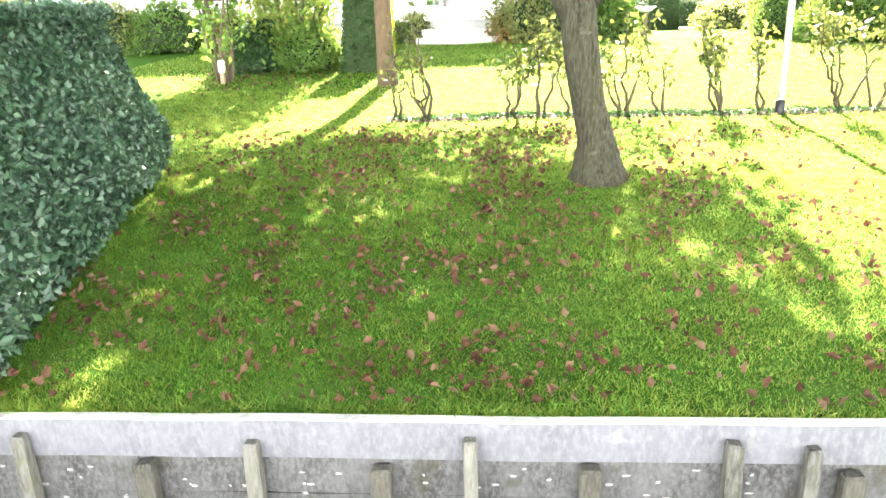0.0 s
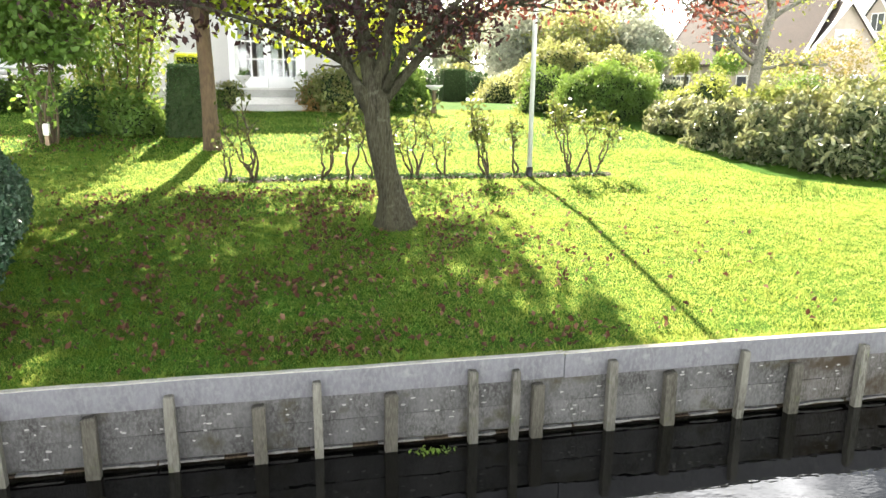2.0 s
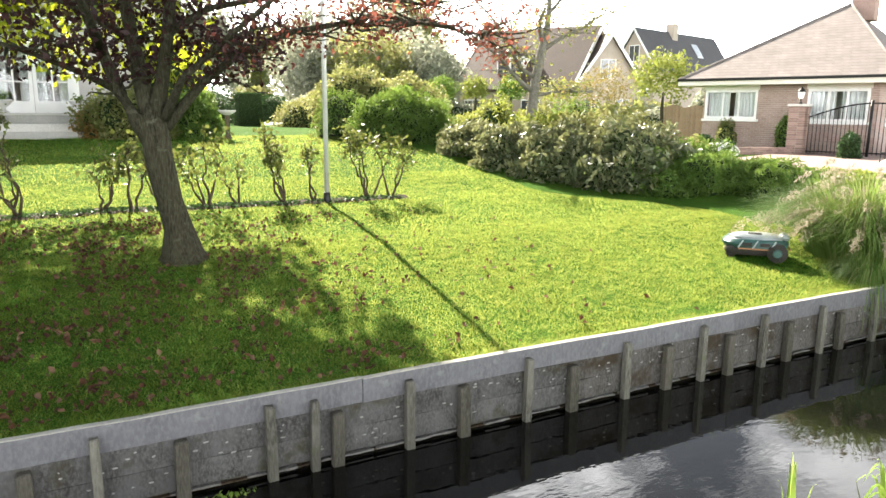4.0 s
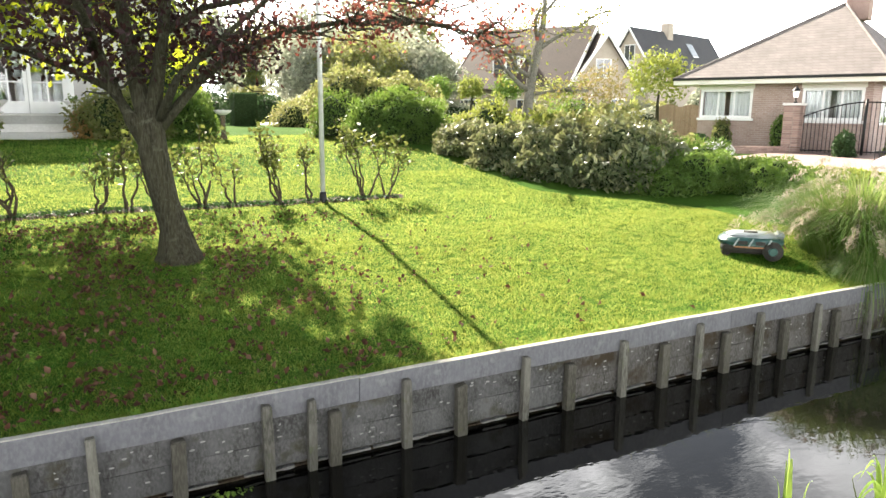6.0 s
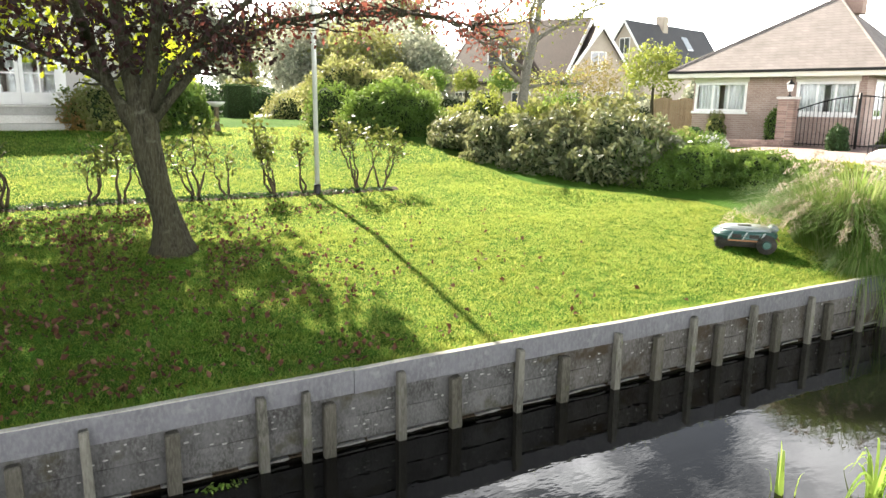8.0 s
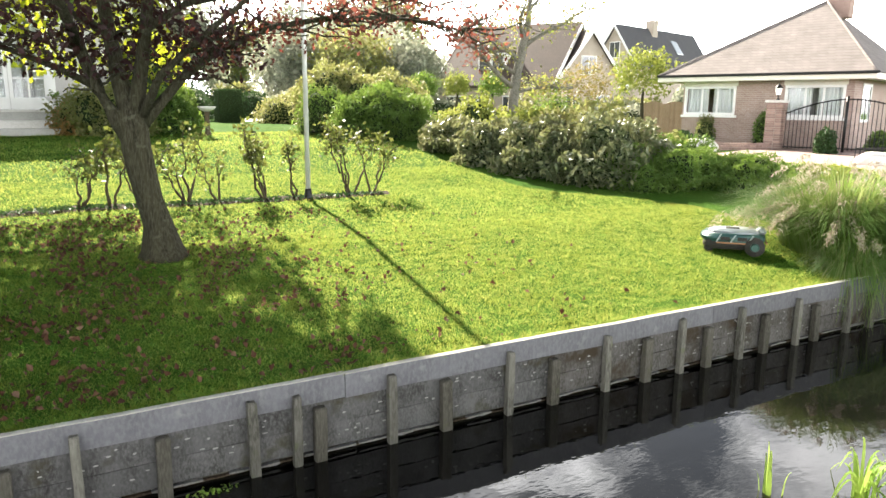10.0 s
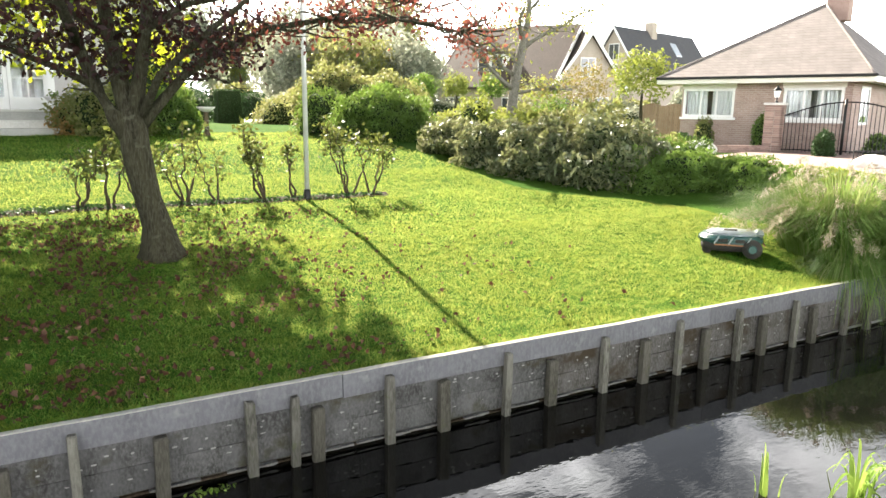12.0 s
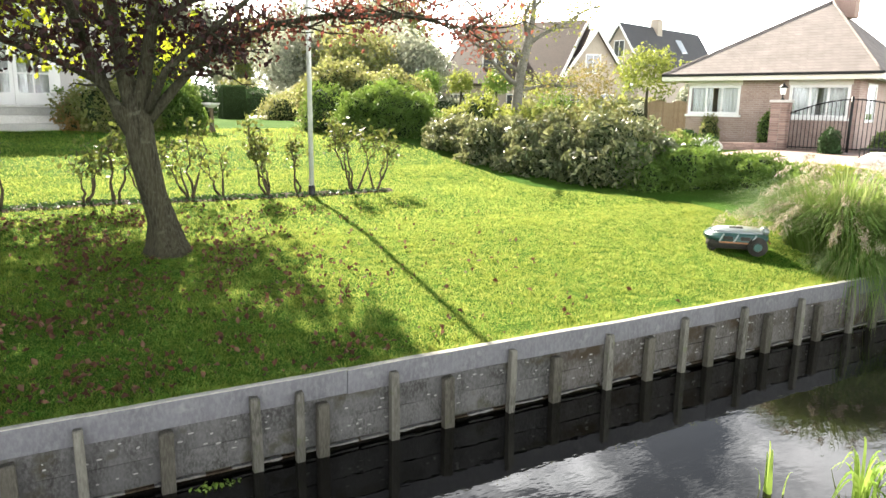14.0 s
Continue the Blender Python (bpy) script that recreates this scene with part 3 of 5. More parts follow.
trunk_pts = [tl(0.955, 2.85, TZ - 0.08), tl(0.945, 2.85, TZ + 0.1), tl(0.925, 2.85, 0.6), tl(0.87, 2.85, 0.85), tl(0.82, 2.85, 1.1), tl(0.79, 2.85, 1.3), tl(0.775, 2.85, 1.5), tl(0.75, 2.87, 1.75)]
trunk = (trunk_pts, [0.27, 0.178, 0.132, 0.118, 0.118, 0.13, 0.125, 0.08])
limbs = []
for pts, r0, r1 in (
    ([tl(0.76, 2.85, 1.38), tl(0.63, 2.82, 1.6), tl(0.5, 2.8, 1.85), tl(0.4, 2.75, 2.15), tl(0.27, 2.7, 2.55), tl(0.0, 2.5, 3.3), tl(-0.4, 2.3, 4.2)], 0.088, 0.025),
    ([tl(0.77, 2.87, 1.55), tl(0.7, 2.9, 1.9), tl(0.66, 3.0, 2.3), tl(0.6, 3.1, 2.9), tl(0.5, 3.4, 3.8), tl(0.3, 3.7, 4.8)], 0.098, 0.03),
    ([tl(0.78, 2.85, 1.55), tl(0.86, 2.8, 1.95), tl(0.93, 2.75, 2.35), tl(1.0, 2.6, 3.0), tl(1.3, 2.3, 4.0), tl(1.5, 2.1, 4.8)], 0.082, 0.025),
    ([tl(0.84, 2.85, 1.5), tl(1.02, 2.8, 1.72), tl(1.22, 2.75, 1.95), tl(1.5, 2.65, 2.18), tl(1.98, 2.5, 2.4), tl(2.5, 2.35, 2.5), tl(3.1, 2.2, 2.52), tl(3.7, 2.1, 2.44)], 0.06, 0.012),
    ([tl(0.86, 2.8, 1.6), tl(1.0, 2.6, 1.95), tl(1.3, 2.3, 2.25), tl(1.8, 2.0, 2.7), tl(2.4, 1.7, 3.1)], 0.045, 0.012),
    ([tl(0.5, 2.8, 1.85), tl(0.2, 2.7, 2.0), tl(-0.2, 2.6, 2.15), tl(-0.8, 2.5, 2.3), tl(-1.4, 2.5, 2.35)], 0.035, 0.01),
    ([tl(0.66, 3.0, 2.3), tl(0.2, 3.4, 2.6), tl(-0.6, 3.7, 3.0), tl(-1.4, 3.9, 3.4)], 0.04, 0.012),
    ([tl(0.93, 2.75, 2.35), tl(1.3, 2.9, 2.6), tl(1.9, 2.9, 2.75), tl(2.7, 2.8, 2.8), tl(3.4, 2.6, 2.75)], 0.04, 0.01),
    ([tl(0.4, 2.75, 2.15), tl(0.3, 2.2, 2.4), tl(0.1, 1.5, 2.7), tl(-0.2, 0.8, 3.0)], 0.04, 0.012),
):
    n = len(pts)
    limbs.append((pts, [r0 + (r1 - r0) * (i / (n - 1)) ** 0.7 for i in range(n)]))
main_starts = [p for pts, _ in limbs for p in pts[2:]]
side1, tips1 = sprays(main_starts, 4, 0.75, 0.9, 3)
low_starts = [limbs[3][0][i] for i in (3, 4, 5, 6, 7)] + [limbs[7][0][i] for i in (2, 3, 4)] + [limbs[4][0][3], limbs[4][0][4]]
side2, tips2 = sprays(low_starts, 6, 0.6, 1.0, 5, up=0.0)
pg = np.random.default_rng(11)
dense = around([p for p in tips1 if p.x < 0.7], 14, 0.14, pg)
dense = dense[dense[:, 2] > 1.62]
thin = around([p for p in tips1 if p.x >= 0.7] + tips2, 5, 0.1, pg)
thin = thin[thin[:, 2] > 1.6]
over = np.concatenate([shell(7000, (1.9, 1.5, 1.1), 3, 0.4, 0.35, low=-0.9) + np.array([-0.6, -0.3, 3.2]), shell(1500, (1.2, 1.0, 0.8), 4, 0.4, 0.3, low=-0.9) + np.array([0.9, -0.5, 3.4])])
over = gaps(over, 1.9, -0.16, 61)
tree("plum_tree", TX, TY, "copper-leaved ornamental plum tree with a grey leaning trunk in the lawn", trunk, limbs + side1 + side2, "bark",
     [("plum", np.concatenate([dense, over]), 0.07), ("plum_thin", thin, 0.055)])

# the second tree, with yellow-green leaves
UX, UY = -1.27, 7.74
trunk2 = ([(0.01, 0, -0.08), (0, 0, 0.08), (-0.01, 0, 0.6), (-0.02, 0, 1.2), (-0.04, 0, 1.8), (-0.06, 0, 2.1), (-0.1, 0.0, 2.5)], [0.17, 0.14, 0.122, 0.115, 0.11, 0.13, 0.09])
limbs2 = []
for k, (e, r0) in enumerate((((-1.4, -0.3, 3.6), 0.1), ((0.3, 0.6, 4.2), 0.09), ((1.5, -0.6, 2.75), 0.07), ((2.6, -1.0, 2.55), 0.06), ((-0.5, -1.8, 3.3), 0.08), ((-2.2, 0.5, 3.0), 0.06), ((1.4, -1.9, 3.3), 0.06), ((0.9, 1.6, 3.4), 0.06))):
    pts, rad = bent((-0.07, 0, 2.0 + 0.04 * k), e, 7, 0.09, r0, 0.014, k + 1)
    limbs2.append((pts, rad))
s2, t2 = sprays([p for pts, _ in limbs2 for p in pts[2:]], 4, 0.9, 0.9, 9)
crown2 = around(t2, 6, 0.16, pg)
crown2 = crown2[crown2[:, 2] > 1.85]
top2 = shell(14000, (3.1, 2.6, 1.7), 8, 0.45, 0.2, low=-0.9) + np.array([0.2, -0.4, 4.1])
top2 = np.concatenate([top2, shell(7500, (1.6, 1.7, 1.3), 9, 0.4, 0.2, low=-0.9) + np.array([2.7, -0.2, 4.1])])
low2 = np.array([(1.55, -0.6, 1.6), (1.25, -0.4, 1.8), (0.75, -0.3, 1.95), (1.9, -0.8, 1.75), (2.6, -1.0, 1.95), (2.2, -0.9, 2.1), (1.0, -0.5, 2.1), (1.7, -0.4, 2.0), (3.0, -0.9, 1.7), (0.4, -0.3, 2.1)])
low2 = np.repeat(low2, 60, axis=0) + pg.normal(size=(600, 3)) * np.array([0.22, 0.2, 0.13])
yel = np.concatenate([crown2[(crown2[:, 0] > 0.2)], low2])
dark2 = crown2[(crown2[:, 0] <= 0.2)]
top2 = gaps(top2, 1.7, -0.14, 62)
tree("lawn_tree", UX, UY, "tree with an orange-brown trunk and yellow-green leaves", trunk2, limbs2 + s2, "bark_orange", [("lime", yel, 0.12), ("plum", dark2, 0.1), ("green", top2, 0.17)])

# slim many-stemmed tree to the west, with low spreading foliage
SX, SY = -3.8, 8.3
stems, tips = [], []
for k, (bx, by, e) in enumerate(((0, 0, (-0.1, 0.1, 3.2)), (0.06, 0.05, (0.3, 0.3, 3.0)), (-0.08, 0, (-0.4, 0.1, 2.8)), (0.1, -0.05, (0.2, -0.2, 1.9)), (-0.1, 0.05, (-0.2, -0.1, 2.0)), (0, 0.1, (-0.5, 0.2, 2.6)), (0, -0.05, (0.2, -0.4, 2.4)))):
    pts, rad = bent((bx, by, -0.05), e, 8, 0.1, 0.05 if k == 0 else 0.022, 0.01, k + 30)
    stems.append((pts, rad))
stems.append(bent((-0.05, 0.05, 1.5), (-2.6, -0.9, 1.95), 8, 0.1, 0.05, 0.014, 41))
stems.append(bent((-0.05, 0, 1.7), (-1.7, -1.5, 2.1), 8, 0.1, 0.04, 0.012, 42))
s3, t3 = sprays([p for pts, _ in stems for p in pts[5:]], 5, 0.7, 1.0, 21)
c3 = np.concatenate([around(t3, 13, 0.18, pg), shell(5000, (2.4, 1.6, 0.8), 6, 0.5, 0.3, low=-0.9) + np.array([-1.2, -0.4, 2.5])])
c3 = np.concatenate([c3[c3[:, 2] > 1.25], around([p for pts, _ in stems[:7] for p in pts[2:5]], 16, 0.13, pg)])
tree("slim_tree", SX, SY, "slim many-stemmed garden tree with drooping green leaves", (stems[0][0], stems[0][1]), stems[1:] + s3, "twig", [("green", c3, 0.12)])

# the sparse tree in the shrub bed, red and yellow autumn leaves
VX, VY = 9.6, 9.7
vz = gz(VX, VY)
trunk4 = ([(0, 0, -0.1), (0.0, 0, 0.6), (0.02, 0, 1.2), (0.1, 0, 1.8), (0.25, 0, 2.4), (0.45, 0.1, 3.0), (0.5, 0.1, 3.8)], [0.16, 0.13, 0.12, 0.11, 0.1, 0.07, 0.04])
limbs4 = []
for k, (s, e, r0) in enumerate((((0.05, 0, 1.5), (-1.9, -0.5, 2.6), 0.06), ((0.15, 0, 2.0), (-1.4, 0.3, 3.4), 0.055), ((0.25, 0, 2.4), (2.0, -0.4, 3.3), 0.055), ((0.02, 0, 1.4), (1.3, -0.6, 1.5), 0.04), ((0.3, 0.05, 2.6), (-0.3, -0.9, 4.2), 0.05), ((0.4, 0.1, 2.9), (1.4, 0.6, 4.4), 0.05), ((0.1, 0, 1.8), (-2.6, -0.8, 2.9), 0.05))):
    limbs4.append(bent(s, e, 7, 0.14, r0, 0.014, k + 60))
s4, t4 = sprays([p for pts, _ in limbs4 for p in pts[2:]], 4, 0.7, 1.0, 44)
lv = around(t4, 4, 0.14, pg)
tree("autumn_tree", VX, VY, "thin-crowned tree with bare twigs and autumn leaves in the shrub bed", trunk4, limbs4 + s4, "bark_pale", [("plum_thin", lv[lv[:, 0] < -1.0][::2], 0.08), ("rose_leaf", lv[lv[:, 0] >= -1.0][::2], 0.08), ("autumn_dull", lv[lv[:, 0] >= -1.0][1::3], 0.08)])

# ---- the clipped hedge in the west ----
hedge = thing("hedge", (0, 0, 0), "tall clipped ivy-green hedge at the end of the revetment", "hedge")


def hedge_point(u, v):
    """u: 0..3 round the east end, v: 0..1 up; the sides lean in towards the top."""
    z = 0.02 + 1.5 * v
    lean = float(np.interp(v, [0, 0.12, 0.26, 0.54, 0.85, 1], [0.1, 0.02, 0.03, 0.25, 0.39, 0.42]))
    if u < 1:
        x, y, n = -6.5 + (4.62 - lean) * u, 0.1 + lean * 0.7, (0, -1, 0.2)
    elif u < 2:
        x, y, n = -1.88 - lean - 0.75 * (u - 1) * 0.9, 0.1 + lean * 0.7 + (u - 1) * (3.4 - lean * 0.7), (1, 0, 0.2)
    else:
        x, y, n = -2.55 - lean - (u - 2) * 4, 3.5, (0, 1, 0.2)
    k = 0.06 * noise.noise(Vector((x * 1.6, y * 1.6, z * 1.6)))
    return (x + n[0] * k, y + n[1] * k, z + 0.1 * 0 + gz(max(x, -6), y) * (1 - v * 0.7))


hu = np.concatenate([rng.uniform(0.45, 1.02, 30000), rng.uniform(0.98, 2.05, 34000), rng.uniform(2, 2.4, 3000)])
hp = np.array([hedge_point(u, v) for u, v in zip(hu, rng.uniform(0, 1, len(hu)))]) + rng.normal(size=(len(hu), 3)) * 0.025
tops = np.stack([rng.uniform(-5.5, -2.2, 9000), rng.uniform(0.3, 3.4, 9000), np.full(9000, 1.56)], axis=1)
tops[:, 0] = np.minimum(tops[:, 0], -2.15 - 0.22 * tops[:, 1] * 0.9)
tops[:, 2] += rng.normal(size=9000) * 0.02 + np.array([0.04 * noise.noise(Vector((x * 2, y * 2, 0))) for x, y in tops[:, :2]])
place("leaves", leaf_mesh("leaves", np.concatenate([hp, tops]), 0.05, slim=0.6, droop=0.5, fold=0.16), "hedge", hedge)
hb = bmesh.new()
ring = []
for v in (0, 0.12, 0.26, 0.54, 0.85, 1):
    row = []
    for u in (0.0, 0.999, 1.5, 1.999, 2.9):
        p = Vector(hedge_point(u, v))
        row.append(hb.verts.new((p.x - 0.06 * (u > 0.9), p.y + (0.06 if u < 1.2 else -0.06), p.z - 0.06)))
    ring.append(row)
for a, b in zip(ring, ring[1:]):
    for k in range(4):
        hb.faces.new((a[k], a[k + 1], b[k + 1], b[k]))
hb.faces.new(ring[-1])
part("inner_fill", hb, "core", hedge, "solid core coloured dark as shade between the leaves")

# ---- the row of roses and the pole ----
bed = bmesh.new()
bn = 60
for i in range(bn + 1):
    x = -0.98 + 5.45 * i / bn
    for yy, dz in ((5.36, -0.01), (5.42, 0.035), (5.52, 0.05), (5.62, 0.035), (5.7, -0.01)):
        ye = yy + 0.03 * noise.noise(Vector((x * 3, yy * 5, 0)))
        bed.verts.new((x, ye, ground_fine(x, ye) + dz * (0.7 + 0.6 * noise.noise(Vector((x * 6, yy * 9, 2))))))
bed.verts.ensure_lookup_table()
for i in range(bn):
    for k in range(4):
        bed.faces.new((bed.verts[i * 5 + k], bed.verts[i * 5 + 5 + k], bed.verts[i * 5 + 6 + k], bed.verts[i * 5 + 1 + k]))
tagged(part("flower_bed", bed, "soil", flat=False), "narrow bed of bare dark soil under the roses", "flower bed", kind="structure")
edge_pts = np.stack([rng.uniform(-0.9, 4.4, 2200), 5.5 + rng.normal(size=2200) * 0.07, np.zeros(2200)], axis=1)
edge_pts[:, 2] = [ground_fine(x, y) + 0.03 + 0.03 * abs(noise.noise(Vector((x * 3, 0, 0)))) for x, y in edge_pts[:, :2]]
tagged(place("ground_cover", leaf_mesh("ground_cover", edge_pts, 0.045, droop=-0.3), "yew"), "low dark ground cover along the rose bed", "ground cover", kind="stuff")


def rose(x, y, height, stems_n, spread, leaves_per, seed, label):
    t = thing("rose_bush", (x, y, ground_fine(x, y) + 0.02), label, "rose bush", "row of roses")
    r = random.Random(seed)
    v, f, tips = [], [], []
    for k in range(stems_n):
        a = r.uniform(0, 2 * math.pi)
        e = Vector((math.cos(a) * spread * r.uniform(0.7, 1.35), math.sin(a) * spread * 0.9, height * r.uniform(0.65, 1.12)))
        s = Vector((math.cos(a) * 0.03, math.sin(a) * 0.03, -0.03))
        mid = Vector((e.x * 0.5, e.y * 0.5, e.z * 0.42))
        p1, r1 = bent(s, mid, 4, 0.25, 0.02, 0.012, seed + k)
        p2, r2 = bent(mid, e, 5, 0.25, 0.011, 0.004, seed + k + 20)
        tube(v, f, p1, r1, 6)
        tube(v, f, p2, r2, 5)
        tips += p2[1:]
        for j in range(4):
            q = p2[r.randrange(1, 5)]
            e2 = q + Vector((r.uniform(-0.16, 0.16), r.uniform(-0.16, 0.16), r.uniform(0.05, 0.22)))
            p3, r3 = bent(q, e2, 3, 0.15, 0.006, 0.003, seed + k * 7 + j)
            tube(v, f, p3, r3, 4)
            tips += p3[1:]
        place("stem", data("stem", v, f), "cane", t, flat=False)
        v, f = [], []
    tips = [p for p in tips if p.z > height * 0.33]
    c = around(tips, leaves_per, 0.06, pg)
    place("leaves", leaf_mesh("leaves", c, 0.078, droop=0.2, slim=0.6), "rose", t)


for i, (x, h, n, sp, lv_) in enumerate(((-0.86, 0.5, 2, 0.1, 1), (-0.52, 1.08, 5, 0.4, 1), (0.37, 0.95, 3, 0.26, 3), (0.7, 0.95, 3, 0.26, 3), (1.03, 0.85, 2, 0.22, 3), (1.61, 0.95, 4, 0.3, 3), (2.02, 0.75, 2, 0.16, 2), (2.65, 1.08, 4, 0.3, 5), (3.09, 0.8, 2, 0.2, 3), (3.92, 1.12, 4, 0.36, 5), (4.24, 0.85, 3, 0.3, 3))):
    rose(x, 5.53, h, n, sp, lv_, 100 + i * 9, "leggy rose bush with bare stems and sparse yellow-green leaves" if lv_ > 1 else "nearly leafless thin rose bush in the bed")

pole = thing("flag_pole", (3.23, 5.44, ground_fine(3.23, 5.44)), "slim pale grey metal pole standing in the lawn", "pole")
v, f = [], []
tube(v, f, [(0, 0, 0.1), (0, 0, 2.0), (-0.005, 0, 4.0), (-0.01, 0, 6.2)], [0.034, 0.033, 0.031, 0.028], 14)
place("shaft", data("shaft", v, f), "galv", pole, flat=False)
v, f = [], []
tube(v, f, [(0, 0, -0.08), (0, 0, 0.0), (0, 0, 0.14), (0, 0, 0.15)], [0.05, 0.05, 0.048, 0.038], 14)
place("socket", data("socket", v, f), "iron", pole, "dark ground socket", flat=False)

# ---- shrubs and beds ----
for x, y, rad, nl, size, mat, lab, sd in (
    (7.75, 9.0, (0.75, 0.95, 0.52), 1500, 0.13, "rhodo", "glossy dark laurel shrub at the lawn's edge", 1),
    (8.0, 7.7, (0.95, 1.0, 0.58), 2200, 0.13, "rhodo", "glossy dark laurel shrub at the lawn's edge", 2),
    (8.35, 6.4, (1.05, 1.0, 0.68), 2600, 0.13, "rhodo", "broad glossy laurel shrub with brownish tips", 3),
    (8.75, 5.35, (1.1, 0.95, 0.8), 2800, 0.12, "rhodo", "broad glossy laurel shrub with brownish tips", 4),
    (9.35, 6.7, (1.15, 1.0, 0.95), 2600, 0.12, "dull", "tall dull-green shrub in the bed", 5),
    (9.35, 8.3, (1.2, 1.1, 0.8), 2200, 0.12, "rose_leaf", "yellow-green leafy shrub behind the laurels", 6),
    (8.9, 10.2, (0.8, 0.8, 0.85), 1500, 0.1, "rose_leaf", "yellow-green leafy shrub behind the laurels", 7),
    (10.6, 9.3, (0.7, 0.7, 1.1), 2200, 0.06, "green", "round clipped green shrub", 8),
    (10.7, 6.2, (1.0, 1.0, 0.55), 2000, 0.12, "dull", "tall dull-green shrub in the bed", 9),
    (12.0, 7.4, (1.1, 0.9, 0.3), 1500, 0.11, "rose_leaf", "pale leafy shrub beside the drive", 10),
    (13.2, 6.2, (1.2, 0.9, 0.13), 1500, 0.12, "dull", "low dull-green shrub beside the drive", 12),
):
    shrub(x, y, rad, nl, size * 1.1, mat, lab, sd, slim=0.42, droop=0.5, amount=0.42, freq=2.4)
for x, y, rad, nl, lab, sd in ((9.55, 4.7, (1.25, 0.75, 0.55), 5200, "spreading green juniper at the lawn's edge", 21), (10.7, 4.35, (1.0, 0.7, 0.42), 3600, "low spreading green juniper", 22), (8.95, 4.6, (0.7, 0.55, 0.45), 2500, "low spreading green juniper", 23)):
    shrub(x, y, rad, nl, 0.11, "green", lab, sd, name="juniper", category="shrub", slim=0.2, amount=0.5, freq=2.6, droop=-0.2)
for x, y, rad, sd in ((11.4, 5.0, (0.7, 0.6, 0.26), 31), (12.2, 4.6, (0.7, 0.6, 0.25), 32), (13.0, 4.3, (0.75, 0.6, 0.22), 33), (12.4, 5.6, (0.8, 0.6, 0.22), 34), (13.9, 4.4, (0.8, 0.7, 0.18), 35), (14.6, 3.4, (0.9, 0.8, 0.14), 36)):
    shrub(x, y, rad, 900, 0.13, "rose_leaf" if sd % 2 else "green", "bright green large-leaved border plant", sd, name="border_plant", category="plant", slim=0.7, amount=0.4, group="border plants")
shrub(7.35, 11.9, (1.25, 0.85, 0.86), 6500, 0.13, "green", "dense spreading green shrub on the lawn's edge", 41, amount=0.45, slim=0.18, freq=2.6, droop=-0.6)
shrub(6.4, 13.4, (0.8, 0.7, 0.9), 2400, 0.07, "green", "dark green shrub behind the lawn", 42, slim=0.35)
shrub(7.2, 14.6, (1.3, 1.0, 1.25), 4200, 0.1, "dull", "tall shrub turning olive and yellow", 43, amount=0.45, lift=0.5)
shrub(8.9, 15.2, (1.2, 1.0, 1.2), 4200, 0.1, "dull", "tall olive-green shrub beyond the lawn", 44, amount=0.45, lift=0.5)
shrub(8.6, 23.0, (1.6, 1.2, 1.0), 2200, 0.1, "dull", "pale flowering shrub by the drive", 45, amount=0.3)
shrub(5.3, 27.0, (1.0, 1.2, 1.0), 1500, 0.1, "yew", "dark hedge beyond the lawn", 46, amount=0.15)
shrub(9.4, 33.0, (1.4, 1.0, 1.2), 1500, 0.12, "yew", "dark hedge beyond the lawn", 47, amount=0.15)
# by the house
shrub(1.35, 13.6, (1.0, 0.75, 0.85), 2600, 0.1, "dull", "reddish-green shrub in front of the terrace", 51, amount=0.4)
shrub(0.75, 13.9, (0.6, 0.5, 0.55), 1200, 0.09, "autumn", "shrub with rusty seed heads", 52, amount=0.4)
shrub(2.75, 13.9, (0.65, 0.6, 0.8), 1800, 0.2, "green", "clump of upright strap leaves", 53, name="strap_leaf_plant", category="plant", slim=0.16, droop=-0.8)
shrub(2.3, 15.6, (0.9, 0.7, 1.7), 1500, 0.13, "lime", "sunlit yellow-green shrub beside the house", 54, amount=0.4, lift=0.5)
shrub(-1.55, 14.7, (0.5, 0.45, 0.5), 1400, 0.06, "dull", "rounded grey-green shrub beside the steps", 55)
shrub(-2.2, 14.5, (0.6, 0.4, 0.42), 1400, 0.07, "green", "low green shrub against the terrace", 56)
for k, (x, y, rx_, h) in enumerate(((-5.6, 13.6, 0.8, 0.6), (-6.8, 13.2, 0.9, 0.8), (-8.3, 13.4, 1.0, 0.9), (-4.4, 14.2, 0.7, 0.5), (-10.0, 12.8, 1.1, 1.0))):
    shrub(x, y, (rx_, 0.6, h), 1300, 0.1, ("rose_leaf", "green", "dull", "green", "dull")[k], "leafy shrub in front of the pale house", 60 + k)

# the group of tall bushes left of the clipped column
for k, (x, y, rad, mat, n, h) in enumerate(((-3.55, 9.3, (0.55, 0.5, 0.6), "yew", 2600, 0.35), (-2.75, 9.15, (0.5, 0.45, 0.6), "green", 2000, 0.35))):
    shrub(x, y, rad, n, 0.08, mat, "dark evergreen bush under the tall shrubs", 70 + k, lift=h)
TB = thing("tall_shrub", (-2.95, 9.3, gz(-2.95, 9.3)), "tall many-stemmed shrub with sunlit yellow-green leaves", "shrub")
tv, tf, tips5 = [], [], []
for k in range(13):
    a = k * 2.4
    e = (math.cos(a) * 0.8, math.sin(a) * 0.45, rng.uniform(1.7, 3.4))
    pts, rad = bent((math.cos(a) * 0.18, math.sin(a) * 0.15, -0.03), e, 8, 0.08, 0.03, 0.008, k + 300)
    tube(tv, tf, pts, rad, 6)
    tips5 += pts[1:]
place("stem", data("stem", tv, tf), "twig", TB, "slender brown stems", flat=False)
c5 = around(tips5, 40, 0.2, pg)
place("leaves", leaf_mesh("leaves", c5[c5[:, 2] > 0.3], 0.085), "rose_leaf", TB)
